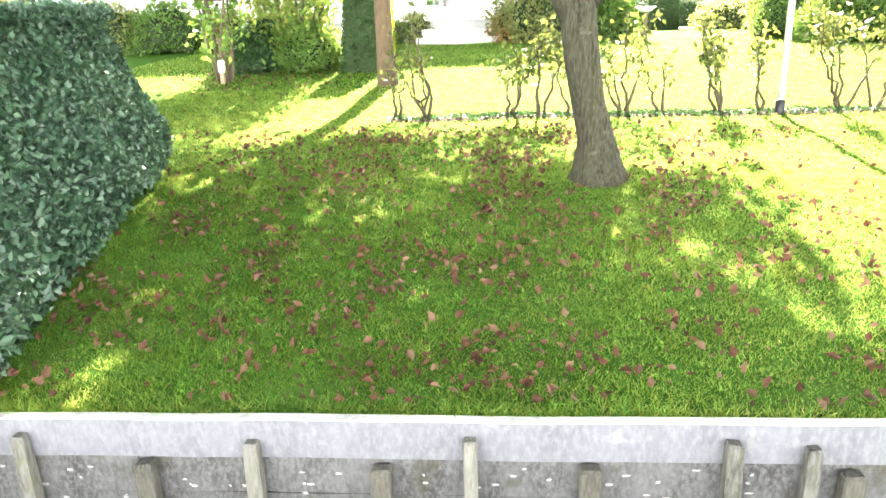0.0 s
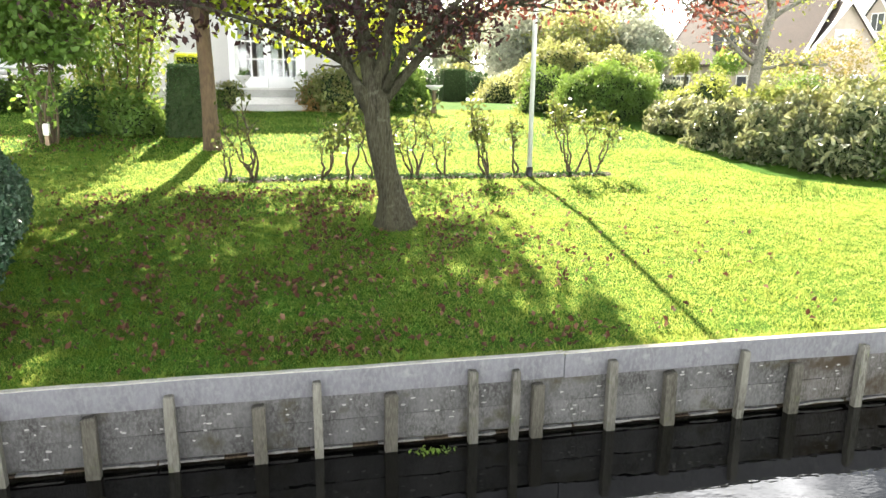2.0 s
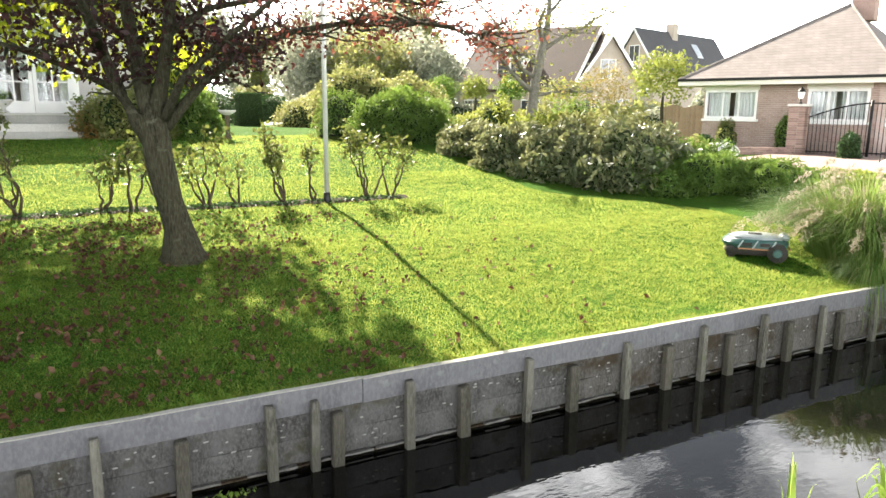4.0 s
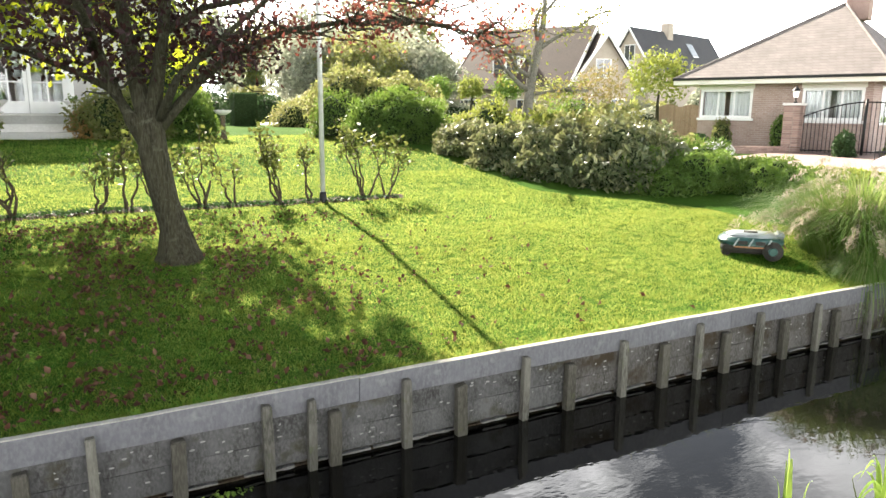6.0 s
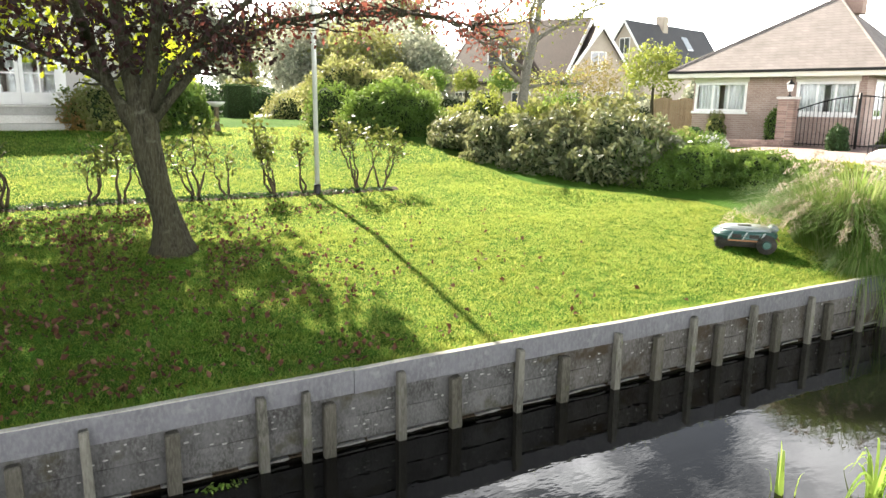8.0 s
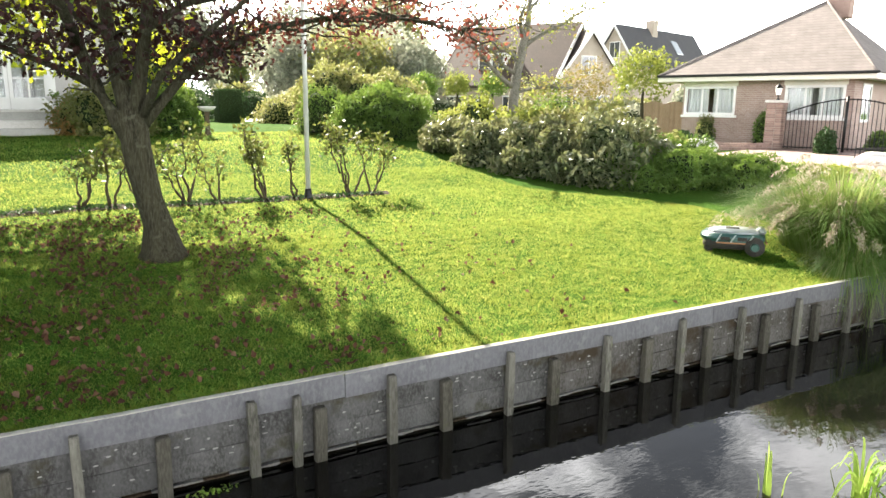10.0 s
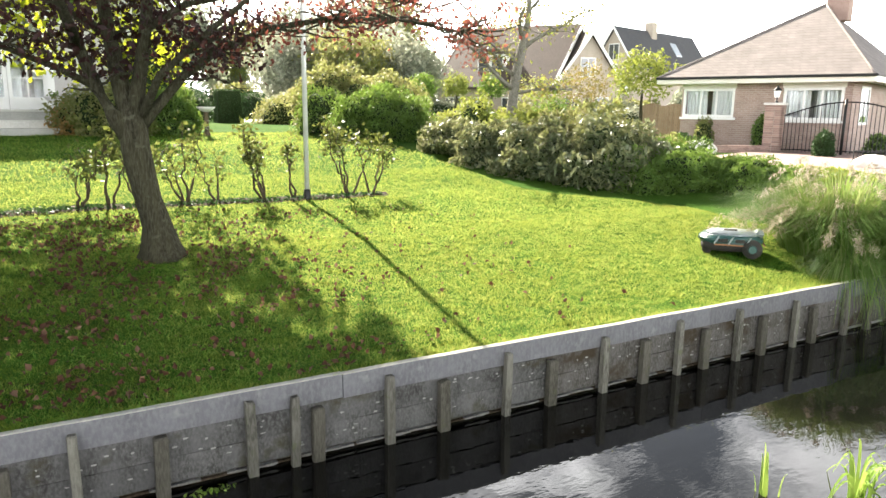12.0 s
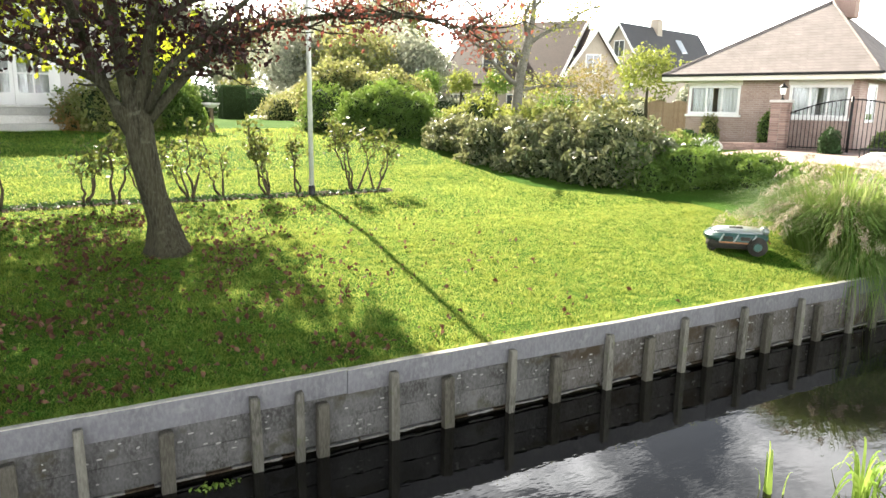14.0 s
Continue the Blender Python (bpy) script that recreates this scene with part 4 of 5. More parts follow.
place("inner_fill", leaf_mesh("inner_fill", around(tips5, 40, 0.2, pg), 0.09), "green", TB, "darker inner leaves")

# clipped columns
def clipped(x, y, w, d, h, taper, mat, label, seed, n=5200):
    t = thing("clipped_yew", (x, y, gz(x, y)), label, "topiary")
    u = rng.uniform(-1, 1, (n, 3))
    ax = rng.integers(0, 5, n)
    p = u.copy()
    p[ax == 0, 0], p[ax == 1, 0], p[ax == 2, 1], p[ax == 3, 1], p[ax == 4, 2] = 1, -1, 1, -1, 1
    r = (np.abs(p[:, 0]) ** 6 + np.abs(p[:, 1]) ** 6) ** (1 / 6)
    p[:, :2] /= np.maximum(r, 1)[:, None]
    hz = (p[:, 2] + 1) / 2
    k = 1 - taper * hz
    pts = np.stack([p[:, 0] * w / 2 * k, p[:, 1] * d / 2 * k, hz * h], axis=1) + rng.normal(size=(n, 3)) * 0.012
    place("leaves", leaf_mesh("leaves", pts, 0.045, slim=0.4), mat, t)
    bm = bmesh.new()
    box(bm, -w / 2 + 0.04, -d / 2 + 0.04, -0.02, w / 2 - 0.04, d / 2 - 0.04, h - 0.04)
    for v in bm.verts:
        if v.co.z > h / 2:
            v.co.x *= 1 - taper
            v.co.y *= 1 - taper
    part("inner_fill", bm, "core", t, "solid core coloured dark as shade between the leaves")
    return t


clipped(-1.8, 9.05, 0.68, 0.6, 1.18, 0.3, "yew", "dark clipped yew column beside the tree", 1)
clipped(-1.74, 9.9, 0.62, 0.5, 1.3, 0.05, "lime", "sunlit yellow-green clipped hedge behind the yew", 2)
clipped(6.46, 24.95, 1.05, 1.05, 1.28, 0.12, "yew", "clipped yew barrel at the lawn's far end", 3)

# ---- ornamental grass hanging over the revetment ----
PXc, PYc = 8.15, 0.8
og = thing("ornamental_grass", (PXc, PYc, gz(PXc, PYc)), "big clump of fountain grass with pale plumes over the ditch edge", "ornamental grass")


def strips(n, base_r, height, out, width, gen, squash=1.0, seg=5, fall=0.5):
    """Arching blades from a clump; returns vertices, faces and the tips."""
    V, F, tips = [], [], []
    for _ in range(n):
        a = gen.uniform(0, 2 * math.pi)
        b = gen.uniform(0, base_r)
        o = out * gen.uniform(0.1, 1.0) ** 0.8
        h = height * gen.uniform(0.6, 1.1) * (1 - 0.25 * o / out)
        ca, sa = math.cos(a), math.sin(a) * squash
        wx, wy = -sa, ca
        w = width * gen.uniform(0.6, 1.2)
        s0 = len(V)
        tip = None
        for i in range(seg + 1):
            s = i / seg
            rr = b + o * s ** 1.5
            zz = h * (1.9 * s - (0.9 + fall * o / out) * s * s)
            k = w * (1 - s) ** 0.6 * 0.5
            V += [(ca * rr + wx * k, sa * rr + wy * k, zz), (ca * rr - wx * k, sa * rr - wy * k, zz)]
            tip = (ca * rr, sa * rr, zz)
        F += [(s0 + 2 * i, s0 + 2 * i + 1, s0 + 2 * i + 3, s0 + 2 * i + 2) for i in range(seg)]
        tips.append((tip, (ca, sa)))
    return V, F, tips


og_gen = random.Random(4)
V, F, tp = strips(6200, 0.6, 1.12, 1.12, 0.012, og_gen)
place("blades", data("blades", V, F), "pampas", og)
V, F, tp = strips(190, 0.5, 1.2, 1.05, 0.007, og_gen, fall=0.75)
place("stalks", data("stalks", V, F), "pampas", og)
pc = []
for (x, y, z), (ca, sa) in tp:
    n = 46
    s = rng.uniform(0, 1, n)
    pc.append(np.stack([x - ca * 0.16 * s, y - sa * 0.16 * s, z + 0.1 * s - 0.0], axis=1) + rng.normal(size=(n, 3)) * (0.012 + 0.012 * np.sin(np.pi * s))[:, None])
place("plume", leaf_mesh("plume", np.concatenate(pc), 0.055, slim=0.14, droop=0.8), "plume", og, "pale feathery plumes")
for k, (x, y, h, o) in enumerate(((8.9, 0.5, 0.9, 0.7), (7.5, 0.24, 0.6, 0.6), (8.1, 0.14, 0.75, 0.8), (8.8, 0.12, 0.8, 0.85), (9.6, 0.2, 0.8, 0.85))):
    g2 = thing("ornamental_grass", (x, y, gz(x, y)), "arching green grass clump at the ditch edge", "ornamental grass")
    V, F, _ = strips(1100, 0.3, h, o, 0.011, og_gen, fall=0.9 if y > 0.3 else 2.2)
    place("blades", data("blades", V, F), "pampas", g2)

# reeds in the water at the near bank
for k, (x, y, n, h, o) in enumerate(((4.05, -2.0, 24, 0.62, 0.36), (3.70, -1.68, 6, 0.36, 0.05), (4.3, -2.12, 18, 0.55, 0.22))):
    rd = thing("reed_clump", (x, y, -0.56), "fresh green reeds standing in the ditch water", "reeds")
    gen = random.Random(50 + k)
    for _ in range(n):
        V, F, _t = strips(1, 0.07, h, o, 0.027, gen, seg=7, fall=1.1 if k != 1 else 0.1)
        place("reed_leaf", data("reed_leaf", V, F), "reed", rd)
wp = np.stack([rng.normal(size=60) * 0.07 + 0.77, rng.normal(size=60) * 0.02 - 0.12, np.full(60, -0.532)], axis=1)
tagged(place("water_plant", leaf_mesh("water_plant", wp, 0.03, droop=0, up=6), "reed"), "small patch of floating green water plants", "water plant", kind="stuff")

# ---- the robot mower ----
MX, MY = 6.85, 1.2
mow = thing("robot_mower", (MX, MY, ground_fine(MX, MY)), "dark green robot lawn mower with a grey top", "robot mower", turn=132)


def shell_part(name, outline, z0, z1, inset, material, label="", bevel=0.02, tilt=0.0):
    bm = bmesh.new()
    lo = [bm.verts.new((x, y, z0)) for x, y in outline]
    hi = [bm.verts.new((x * (1 - inset), y * (1 - inset), z1 + tilt * x)) for x, y in outline]
    n = len(outline)
    for i in range(n):
        bm.faces.new((lo[i], lo[(i + 1) % n], hi[(i + 1) % n], hi[i]))
    bm.faces.new(hi)
    bm.faces.new(list(reversed(lo)))
    bmesh.ops.bevel(bm, geom=[e for e in bm.edges], offset=bevel, segments=2, affect="EDGES", clamp_overlap=True)
    return part(name, bm, material, mow, label, flat=False)


# local x forward; the body is 0.7 long and 0.52 wide
shell_part("chassis", [(-0.27, -0.2), (0.3, -0.22), (0.33, -0.1), (0.33, 0.1), (0.3, 0.22), (-0.27, 0.2), (-0.3, 0.0)], 0.05, 0.17, 0.0, "rubber", "black underbody")
shell_part("body", [(-0.3, -0.24), (-0.1, -0.26), (0.2, -0.27), (0.34, -0.2), (0.38, 0.0), (0.34, 0.2), (0.2, 0.27), (-0.1, 0.26), (-0.3, 0.24), (-0.34, 0.0)], 0.14, 0.225, 0.07, "mower_green", "glossy dark green shell", 0.025)
shell_part("cover", [(-0.27, -0.17), (-0.05, -0.19), (0.2, -0.17), (0.3, -0.1), (0.3, 0.1), (0.2, 0.17), (-0.05, 0.19), (-0.27, 0.17)], 0.222, 0.265, 0.18, "mower_grey", "shiny grey-green top cover", 0.02)
shell_part("carry_handle", [(-0.33, -0.13), (-0.24, -0.13), (-0.24, 0.13), (-0.33, 0.13)], 0.225, 0.285, 0.05, "mower_grey", "rounded rear grip", 0.018)
for sy in (-1, 1):
    box_part("side_trim", (-0.22, sy * 0.262 - 0.006, 0.125, 0.2, sy * 0.262 + 0.006, 0.142), "orange", mow, "thin orange side strip", 0.003)
    for k in (-0.12, 0.06):
        box_part("vent", (k, sy * 0.256 - 0.008, 0.16, k + 0.1, sy * 0.256 + 0.008, 0.2), "rubber", mow, "black side vent", 0.003)
    bm = bmesh.new()
    bmesh.ops.create_cone(bm, cap_ends=True, segments=28, radius1=0.105, radius2=0.105, depth=0.06)
    bmesh.ops.rotate(bm, cent=(0, 0, 0), matrix=Matrix.Rotation(radians(90), 3, "X"), verts=bm.verts)
    bmesh.ops.bevel(bm, geom=[e for e in bm.edges if abs(e.verts[0].co.y - e.verts[1].co.y) < 0.001], offset=0.012, segments=2, affect="EDGES")
    bmesh.ops.translate(bm, vec=(-0.2, sy * 0.25, 0.1), verts=bm.verts)
    w = part("wheel", bm, "rubber", mow, "black rear drive wheel", flat=False)
    bm = bmesh.new()
    bmesh.ops.create_cone(bm, cap_ends=True, segments=20, radius1=0.05, radius2=0.04, depth=0.02)
    bmesh.ops.rotate(bm, cent=(0, 0, 0), matrix=Matrix.Rotation(radians(-90 * sy), 3, "X"), verts=bm.verts)
    bmesh.ops.translate(bm, vec=(-0.2, sy * 0.287, 0.1), verts=bm.verts)
    part("hub", bm, "mower_green", w, "dark hub")
    bm = bmesh.new()
    bmesh.ops.create_cone(bm, cap_ends=True, segments=20, radius1=0.05, radius2=0.05, depth=0.04)
    bmesh.ops.rotate(bm, cent=(0, 0, 0), matrix=Matrix.Rotation(radians(90), 3, "X"), verts=bm.verts)
    bmesh.ops.translate(bm, vec=(0.27, sy * 0.14, 0.05), verts=bm.verts)
    part("caster", bm, "rubber", mow, "small front wheel", flat=False)
box_part("rear_trim", (-0.335, -0.2, 0.13, -0.32, 0.2, 0.147), "orange", mow, "thin orange rear strip", 0.003)
for sy in (-1, 1):
    for k in (-0.16, 0.02, 0.17):
        # pale slanting struts of the side panel
        bm = box(bmesh.new(), -0.008, -0.006, 0.0, 0.008, 0.006, 0.1, 0.003)
        bmesh.ops.rotate(bm, cent=(0, 0, 0), matrix=Matrix.Rotation(radians(-28), 3, "Y"), verts=bm.verts)
        bmesh.ops.translate(bm, vec=(k + 0.03, sy * 0.27, 0.14), verts=bm.verts)
        part("strut", bm, "mower_grey", mow, "pale slanting side strut")
shell_part("keypad", [(-0.05, -0.06), (0.1, -0.06), (0.1, 0.06), (-0.05, 0.06)], 0.262, 0.272, 0.05, "rubber", "black control panel", 0.004)


# ---- the pale house to the north ----
HY, HF = 15.6, 1.56  # front plane and floor level
house = thing("house", (0, HY, 0), "pale rendered house with white French doors above the lawn", "house")
WX0, WX1, DX0, DX1 = -13.0, 2.2, -1.42, 0.2
WIN = [(-4.15, -3.15, 2.45, 3.75), (-8.1, -6.9, 1.9, 3.3), (-10.6, -9.2, 1.9, 3.3)]
wb_ = bmesh.new()
cuts = sorted([(DX0, DX1, HF, 3.72)] + WIN)
x = WX0
for a, b, z0, z1 in cuts:
    box(wb_, x, 0, 0.8, a, 0.3, 4.4)
    box(wb_, a, 0, 0.8, b, 0.3, z0)
    box(wb_, a, 0, z1, b, 0.3, 4.4)
    x = b
box(wb_, x, 0, 0.8, WX1, 0.3, 4.4)
for y0, x0, x1 in ((0.3, WX1 - 0.3, WX1), (0.3, WX0, WX0 + 0.3)):
    box(wb_, x0, y0, 0.8, x1, 7.0, 4.4)
box(wb_, WX0, 7.0, 0.8, WX1, 7.3, 4.4)
box(wb_, WX0, 0.0, 4.4, WX1, 7.3, 4.5)
part("wall", wb_, "render", house)
rf = bmesh.new()
r = [rf.verts.new(p) for p in ((WX0 - 0.5, -0.6, 4.5), (WX1 + 0.5, -0.6, 4.5), (WX1 + 0.5, 7.9, 4.5), (WX0 - 0.5, 7.9, 4.5), (WX0 + 3, 3.65, 7.8), (WX1 - 3, 3.65, 7.8))]
for fc in ((0, 1, 5, 4), (1, 2, 5), (2, 3, 4, 5), (3, 0, 4), (3, 2, 1, 0)):
    rf.faces.new([r[i] for i in fc])
part("roof", rf, "roof_dark", house)
box_part("floor_slab", (WX0 + 0.3, 0.3, HF - 0.2, WX1 - 0.3, 7.0, HF), "inside", house)
box_part("inner_wall", (WX0 + 0.3, 3.2, HF, WX1 - 0.3, 3.3, 4.4), "inside", house, "dim room wall")


def framed(parent, x0, x1, z0, z1, cols, rows, name, fw=0.07, bar=0.03, y=0.08, panel=0.0, mat="white", curtain=True, drape=0.3):
    """A window or door leaf with frame, glazing bars, panes and net curtains, in the plane y of its parent."""
    bm = bmesh.new()
    box(bm, x0, y - 0.04, z0, x0 + fw, y + 0.04, z1)
    box(bm, x1 - fw, y - 0.04, z0, x1, y + 0.04, z1)
    box(bm, x0 + fw, y - 0.04, z1 - fw, x1 - fw, y + 0.04, z1)
    box(bm, x0 + fw, y - 0.04, z0, x1 - fw, y + 0.04, z0 + fw + panel)
    fr = part(name, bm, mat, parent)
    zi0, zi1, xi0, xi1 = z0 + fw + panel, z1 - fw, x0 + fw, x1 - fw
    for k in range(1, cols):
        c = xi0 + (xi1 - xi0) * k / cols
        box_part("glazing_bar", (c - bar / 2, y - 0.02, zi0, c + bar / 2, y + 0.02, zi1), mat, fr)
    for k in range(1, rows):
        c = zi0 + (zi1 - zi0) * k / rows
        box_part("glazing_bar", (xi0, y - 0.018, c - bar / 2, xi1, y + 0.018, c + bar / 2), mat, fr)
    g = box_part("pane", (xi0, y - 0.004, zi0, xi1, y + 0.004, zi1), "glass", fr, "clear glass")
    g.visible_shadow = False
    if curtain:
        n = 26
        w = (xi1 - xi0) * drape
        for a in (xi0, xi1 - w):
            cb = bmesh.new()
            vs = [(cb.verts.new((a + w * i / n, y + 0.16 + 0.02 * math.sin(i * 1.6), zi0)), cb.verts.new((a + w * i / n, y + 0.16 + 0.02 * math.sin(i * 1.6 + 0.4), zi1))) for i in range(n + 1)]
            for p, q in zip(vs, vs[1:]):
                cb.faces.new((p[0], q[0], q[1], p[1]))
            part("curtain", cb, "curtain", fr, "pale net curtain")
    return fr


mid = (DX0 + DX1) / 2
box_part("door_frame", (DX0 - 0.16, -0.03, HF, DX0, 0.12, 3.85), "white", house, bevel=0.01)
box_part("door_frame", (DX1, -0.03, HF, DX1 + 0.16, 0.12, 3.85), "white", house, bevel=0.01)
box_part("door_frame", (DX0, -0.03, 3.72, DX1, 0.12, 3.85), "white", house, bevel=0.01)
framed(house, DX0, mid - 0.005, HF, 3.72, 2, 4, "door", 0.08, 0.035, panel=0.2)
framed(house, mid + 0.005, DX1, HF, 3.72, 2, 4, "door", 0.08, 0.035, panel=0.2)
for a, b, z0, z1 in WIN:
    wf = framed(house, a, b, z0, z1, 2, 3, "window", 0.07, 0.03)
    box_part("sill", (a - 0.06, -0.08, z0 - 0.06, b + 0.06, 0.04, z0 - 0.002), "slab", wf)

terrace = thing("terrace", (0, HY, 0), "raised stone terrace with two steps down to the lawn", "terrace", kind="structure")
box_part("paving", (-12, -1.0, 0.7, 1.4, -0.005, HF - 0.05), "slab", terrace, bevel=0.015)
box_part("coping", (-12, -1.06, HF - 0.046, 1.4, -0.006, HF), "stone", terrace, bevel=0.012)
box_part("step", (-1.35, -1.4, 0.8, 0.5, -1.07, 1.33), "stone", terrace, bevel=0.015)
box_part("step", (-1.45, -1.8, 0.8, 0.6, -1.41, 1.16), "slab", terrace, bevel=0.015)


def lathe(profile, segs=20):
    V, F = [], []
    for r, z in profile:
        for k in range(segs):
            a = 2 * math.pi * k / segs
            V.append((r * math.cos(a), r * math.sin(a), z))
    for i in range(len(profile) - 1):
        for k in range(segs):
            a, b = i * segs + k, i * segs + (k + 1) % segs
            F.append((a, b, b + segs, a + segs))
    F.append(tuple(range((len(profile) - 1) * segs, len(profile) * segs)))
    F.append(tuple(reversed(range(segs))))
    return data("turned", V, F)


for x, y in ((-1.2, 14.75), (0.3, 14.9)):
    urn = thing("garden_urn", (x, y, HF), "pale stone urn on the terrace edge", "urn", "terrace urns")
    place("bowl", lathe([(0.1, 0.0), (0.11, 0.03), (0.05, 0.06), (0.045, 0.12), (0.12, 0.18), (0.19, 0.27), (0.21, 0.3), (0.18, 0.3), (0.14, 0.24)]), "stone", urn, flat=False)
    tagged(place("plant", leaf_mesh("plant", rng.normal(size=(120, 3)) * 0.06 + np.array([0, 0, 0.32]), 0.06), "green", urn, "small green plant"), kind="stuff")
bb = thing("bird_bath", (3.38, 13.16, gz(3.38, 13.16)), "bird bath with a pale bowl on a dark post", "bird bath")
place("post", lathe([(0.09, -0.03), (0.08, 0.05), (0.055, 0.12), (0.05, 0.5), (0.07, 0.56)], 12), "twig", bb, flat=False)
place("bowl", lathe([(0.06, 0.56), (0.14, 0.6), (0.21, 0.66), (0.21, 0.68), (0.18, 0.68), (0.08, 0.63)]), "stone", bb, "pale stone bowl", flat=False)
for x, y, h in ((-6.2, 13.9, 0.95), (-3.6, 14.1, 0.95)):
    bt = thing("garden_table", (x, y, gz(x, y)), "round white garden table near the house", "garden table", "garden tables")
    place("top", lathe([(0.3, h - 0.05), (0.36, h - 0.02), (0.36, h), (0.0, h + 0.04)]), "white", bt, flat=False)
    place("stand", lathe([(0.2, -0.02), (0.18, 0.03), (0.04, 0.06), (0.04, h - 0.04)], 12), "iron", bt, flat=False)
gl = thing("garden_light", (-3.78, 8.15, gz(-3.78, 8.15)), "small pale box lamp on a short wooden stake", "garden light")
box_part("stake", (-0.03, -0.03, -0.05, 0.03, 0.03, 0.16), "fence", gl, bevel=0.005)
box_part("lamp_box", (-0.045, -0.04, 0.16, 0.045, 0.04, 0.34), "cream", gl, bevel=0.012)


# ---- the bungalow to the east ----
def local(ob, ox, oy, deg):
    ob.matrix_basis = pose(ox, oy, 0.35, 0, 0, deg)
    return ob


BW, BD, BE = 5.95, 8.0, 2.44
bung = local(thing("bungalow", (0, 0, 0), "red brick bungalow with a large hipped tile roof", "house"), 22.07, 16.0, -71.0)
W1, W2 = (0.06, 2.03, 1.15, 2.22), (3.75, 5.7, 1.1, 2.22)
WALLS = [(BW - 0.25, 0.25, -0.3, BW, 1.2, BE), (BW - 0.25, 1.2, -0.3, BW, 2.6, 0.95), (BW - 0.25, 1.2, 2.3, BW, 2.6, BE), (BW - 0.25, 2.6, -0.3, BW, BD, BE), (0, 0.25, -0.3, 0.25, BD, BE), (0.25, BD - 0.25, -0.3, BW - 0.25, BD, BE)]
x = 0.0
for a, b, z0, z1 in (W1, W2):
    WALLS += [(x, 0, -0.3, a, 0.25, BE), (a, 0, -0.3, b, 0.25, z0), (a, 0, z1, b, 0.25, BE)]
    x = b
WALLS.append((x, 0, -0.3, BW, 0.25, BE))
for dims in WALLS:
    box_part("wall", dims, "brick_wall", bung)
br = bmesh.new()
o = 0.75
apx, apy, apz = 3.78, 4.0, 5.5
rv = [br.verts.new(p) for p in ((-o, -o, BE + 0.16), (BW + o, -o, BE + 0.16), (BW + o, BD + o, BE + 0.16), (-o, BD + o, BE + 0.16), (apx, apy, apz), (apx - 0.2, apy + 0.6, apz))]
for fc in ((0, 1, 4), (1, 2, 5, 4), (2, 3, 5), (3, 0, 4, 5), (3, 2, 1, 0)):
    br.faces.new([rv[i] for i in fc])
roof = part("roof", br, "roof_tiles", bung)
box_part("fascia", (-o, -o - 0.02, BE - 0.06, BW + o, -o + 0.12, BE + 0.13), "cream", bung, bevel=0.01)
box_part("fascia", (BW + o - 0.12, -o + 0.121, BE - 0.06, BW + o + 0.02, BD + o, BE + 0.13), "cream", bung, bevel=0.01)
box_part("fascia", (-o - 0.02, -o + 0.121, BE - 0.06, -o + 0.12, BD + o, BE + 0.13), "cream", bung, bevel=0.01)
box_part("gutter", (-o, -o - 0.12, BE + 0.1, BW + o + 0.1, -o - 0.025, BE + 0.19), "iron", bung, "dark gutter", bevel=0.02)
box_part("soffit", (-o + 0.12, -o + 0.12, BE + 0.002, BW + o - 0.12, BD + o, BE + 0.03), "cream", bung)
box_part("chimney", (apx - 0.05, apy + 0.2, apz - 0.6, apx + 0.75, apy + 0.9, apz + 0.55), "brick", bung, bevel=0.02)
box_part("inner_wall", (0.3, 2.4, 0, BW - 0.3, 2.5, BE), "inside", bung, "dim room wall")
for a, b, z0, z1 in (W1, W2):
    wf = framed(bung, a, b, z0, z1, 3, 1, "window", 0.09, 0.07, mat="white", y=0.02, drape=0.45)
    box_part("sill", (a - 0.08, -0.1, z0 - 0.09, b + 0.08, 0.02, z0 - 0.002), "white", wf)
    box_part("lintel", (a - 0.05, -0.03, z1 + 0.002, b + 0.05, 0.04, BE - 0.002), "cream", wf)
sw = framed(bung, 1.2, 2.6, 0.95, 2.3, 2, 1, "window", 0.09, 0.07, y=0.0, curtain=False)
sw.matrix_basis = Matrix.Translation((BW - 0.02, 0, 0)) @ pose(0, 0, 0, 0, 0, 90)
# hip and ridge caps
for p, q in ((0, 4), (1, 4)):
    V, F = [], []
    A, B = [Vector(((-o, -o, BE + 0.17), (BW + o, -o, BE + 0.17))[p]), Vector((apx, apy, apz + 0.02))]
    tube(V, F, [A.lerp(B, i / 12) for i in range(13)], [0.045] * 13, 8, 0.1)
    place("hip_tile", data("hip_tile", V, F), "roof_tiles", bung, flat=False)

# gate pier, gate and drive
pier = thing("gate_pier", (21.97, 11.76, 0.3), "square red brick gate pier with a stone cap", "gate pier", turn=-60)
for c in range(22):
    for s in range(4):
        a = s * 90
        for k in range(2):
            u0 = -0.3 + k * 0.24 + (0.06 if c % 2 else 0.0) * 0
            bmp = box(bmesh.new(), -0.3 + k * 0.3 - 0.0 + (0.005 if k else 0), -0.3, c * 0.075 + 0.005, -0.3 + k * 0.3 + 0.29, -0.2, c * 0.075 + 0.068)
            bmesh.ops.rotate(bmp, cent=(0, 0, 0), matrix=Matrix.Rotation(radians(a), 3, "Z"), verts=bmp.verts)
            if s in (0, 1, 3):
                part("brick", bmp, "brick", pier)
            else:
                bmp.free()
box_part("mortar_core", (-0.28, -0.28, -0.1, 0.28, 0.28, 1.64), "mortar", pier)
box_part("cap", (-0.36, -0.36, 1.652, 0.36, 0.36, 1.73), "stone", pier, bevel=0.02)
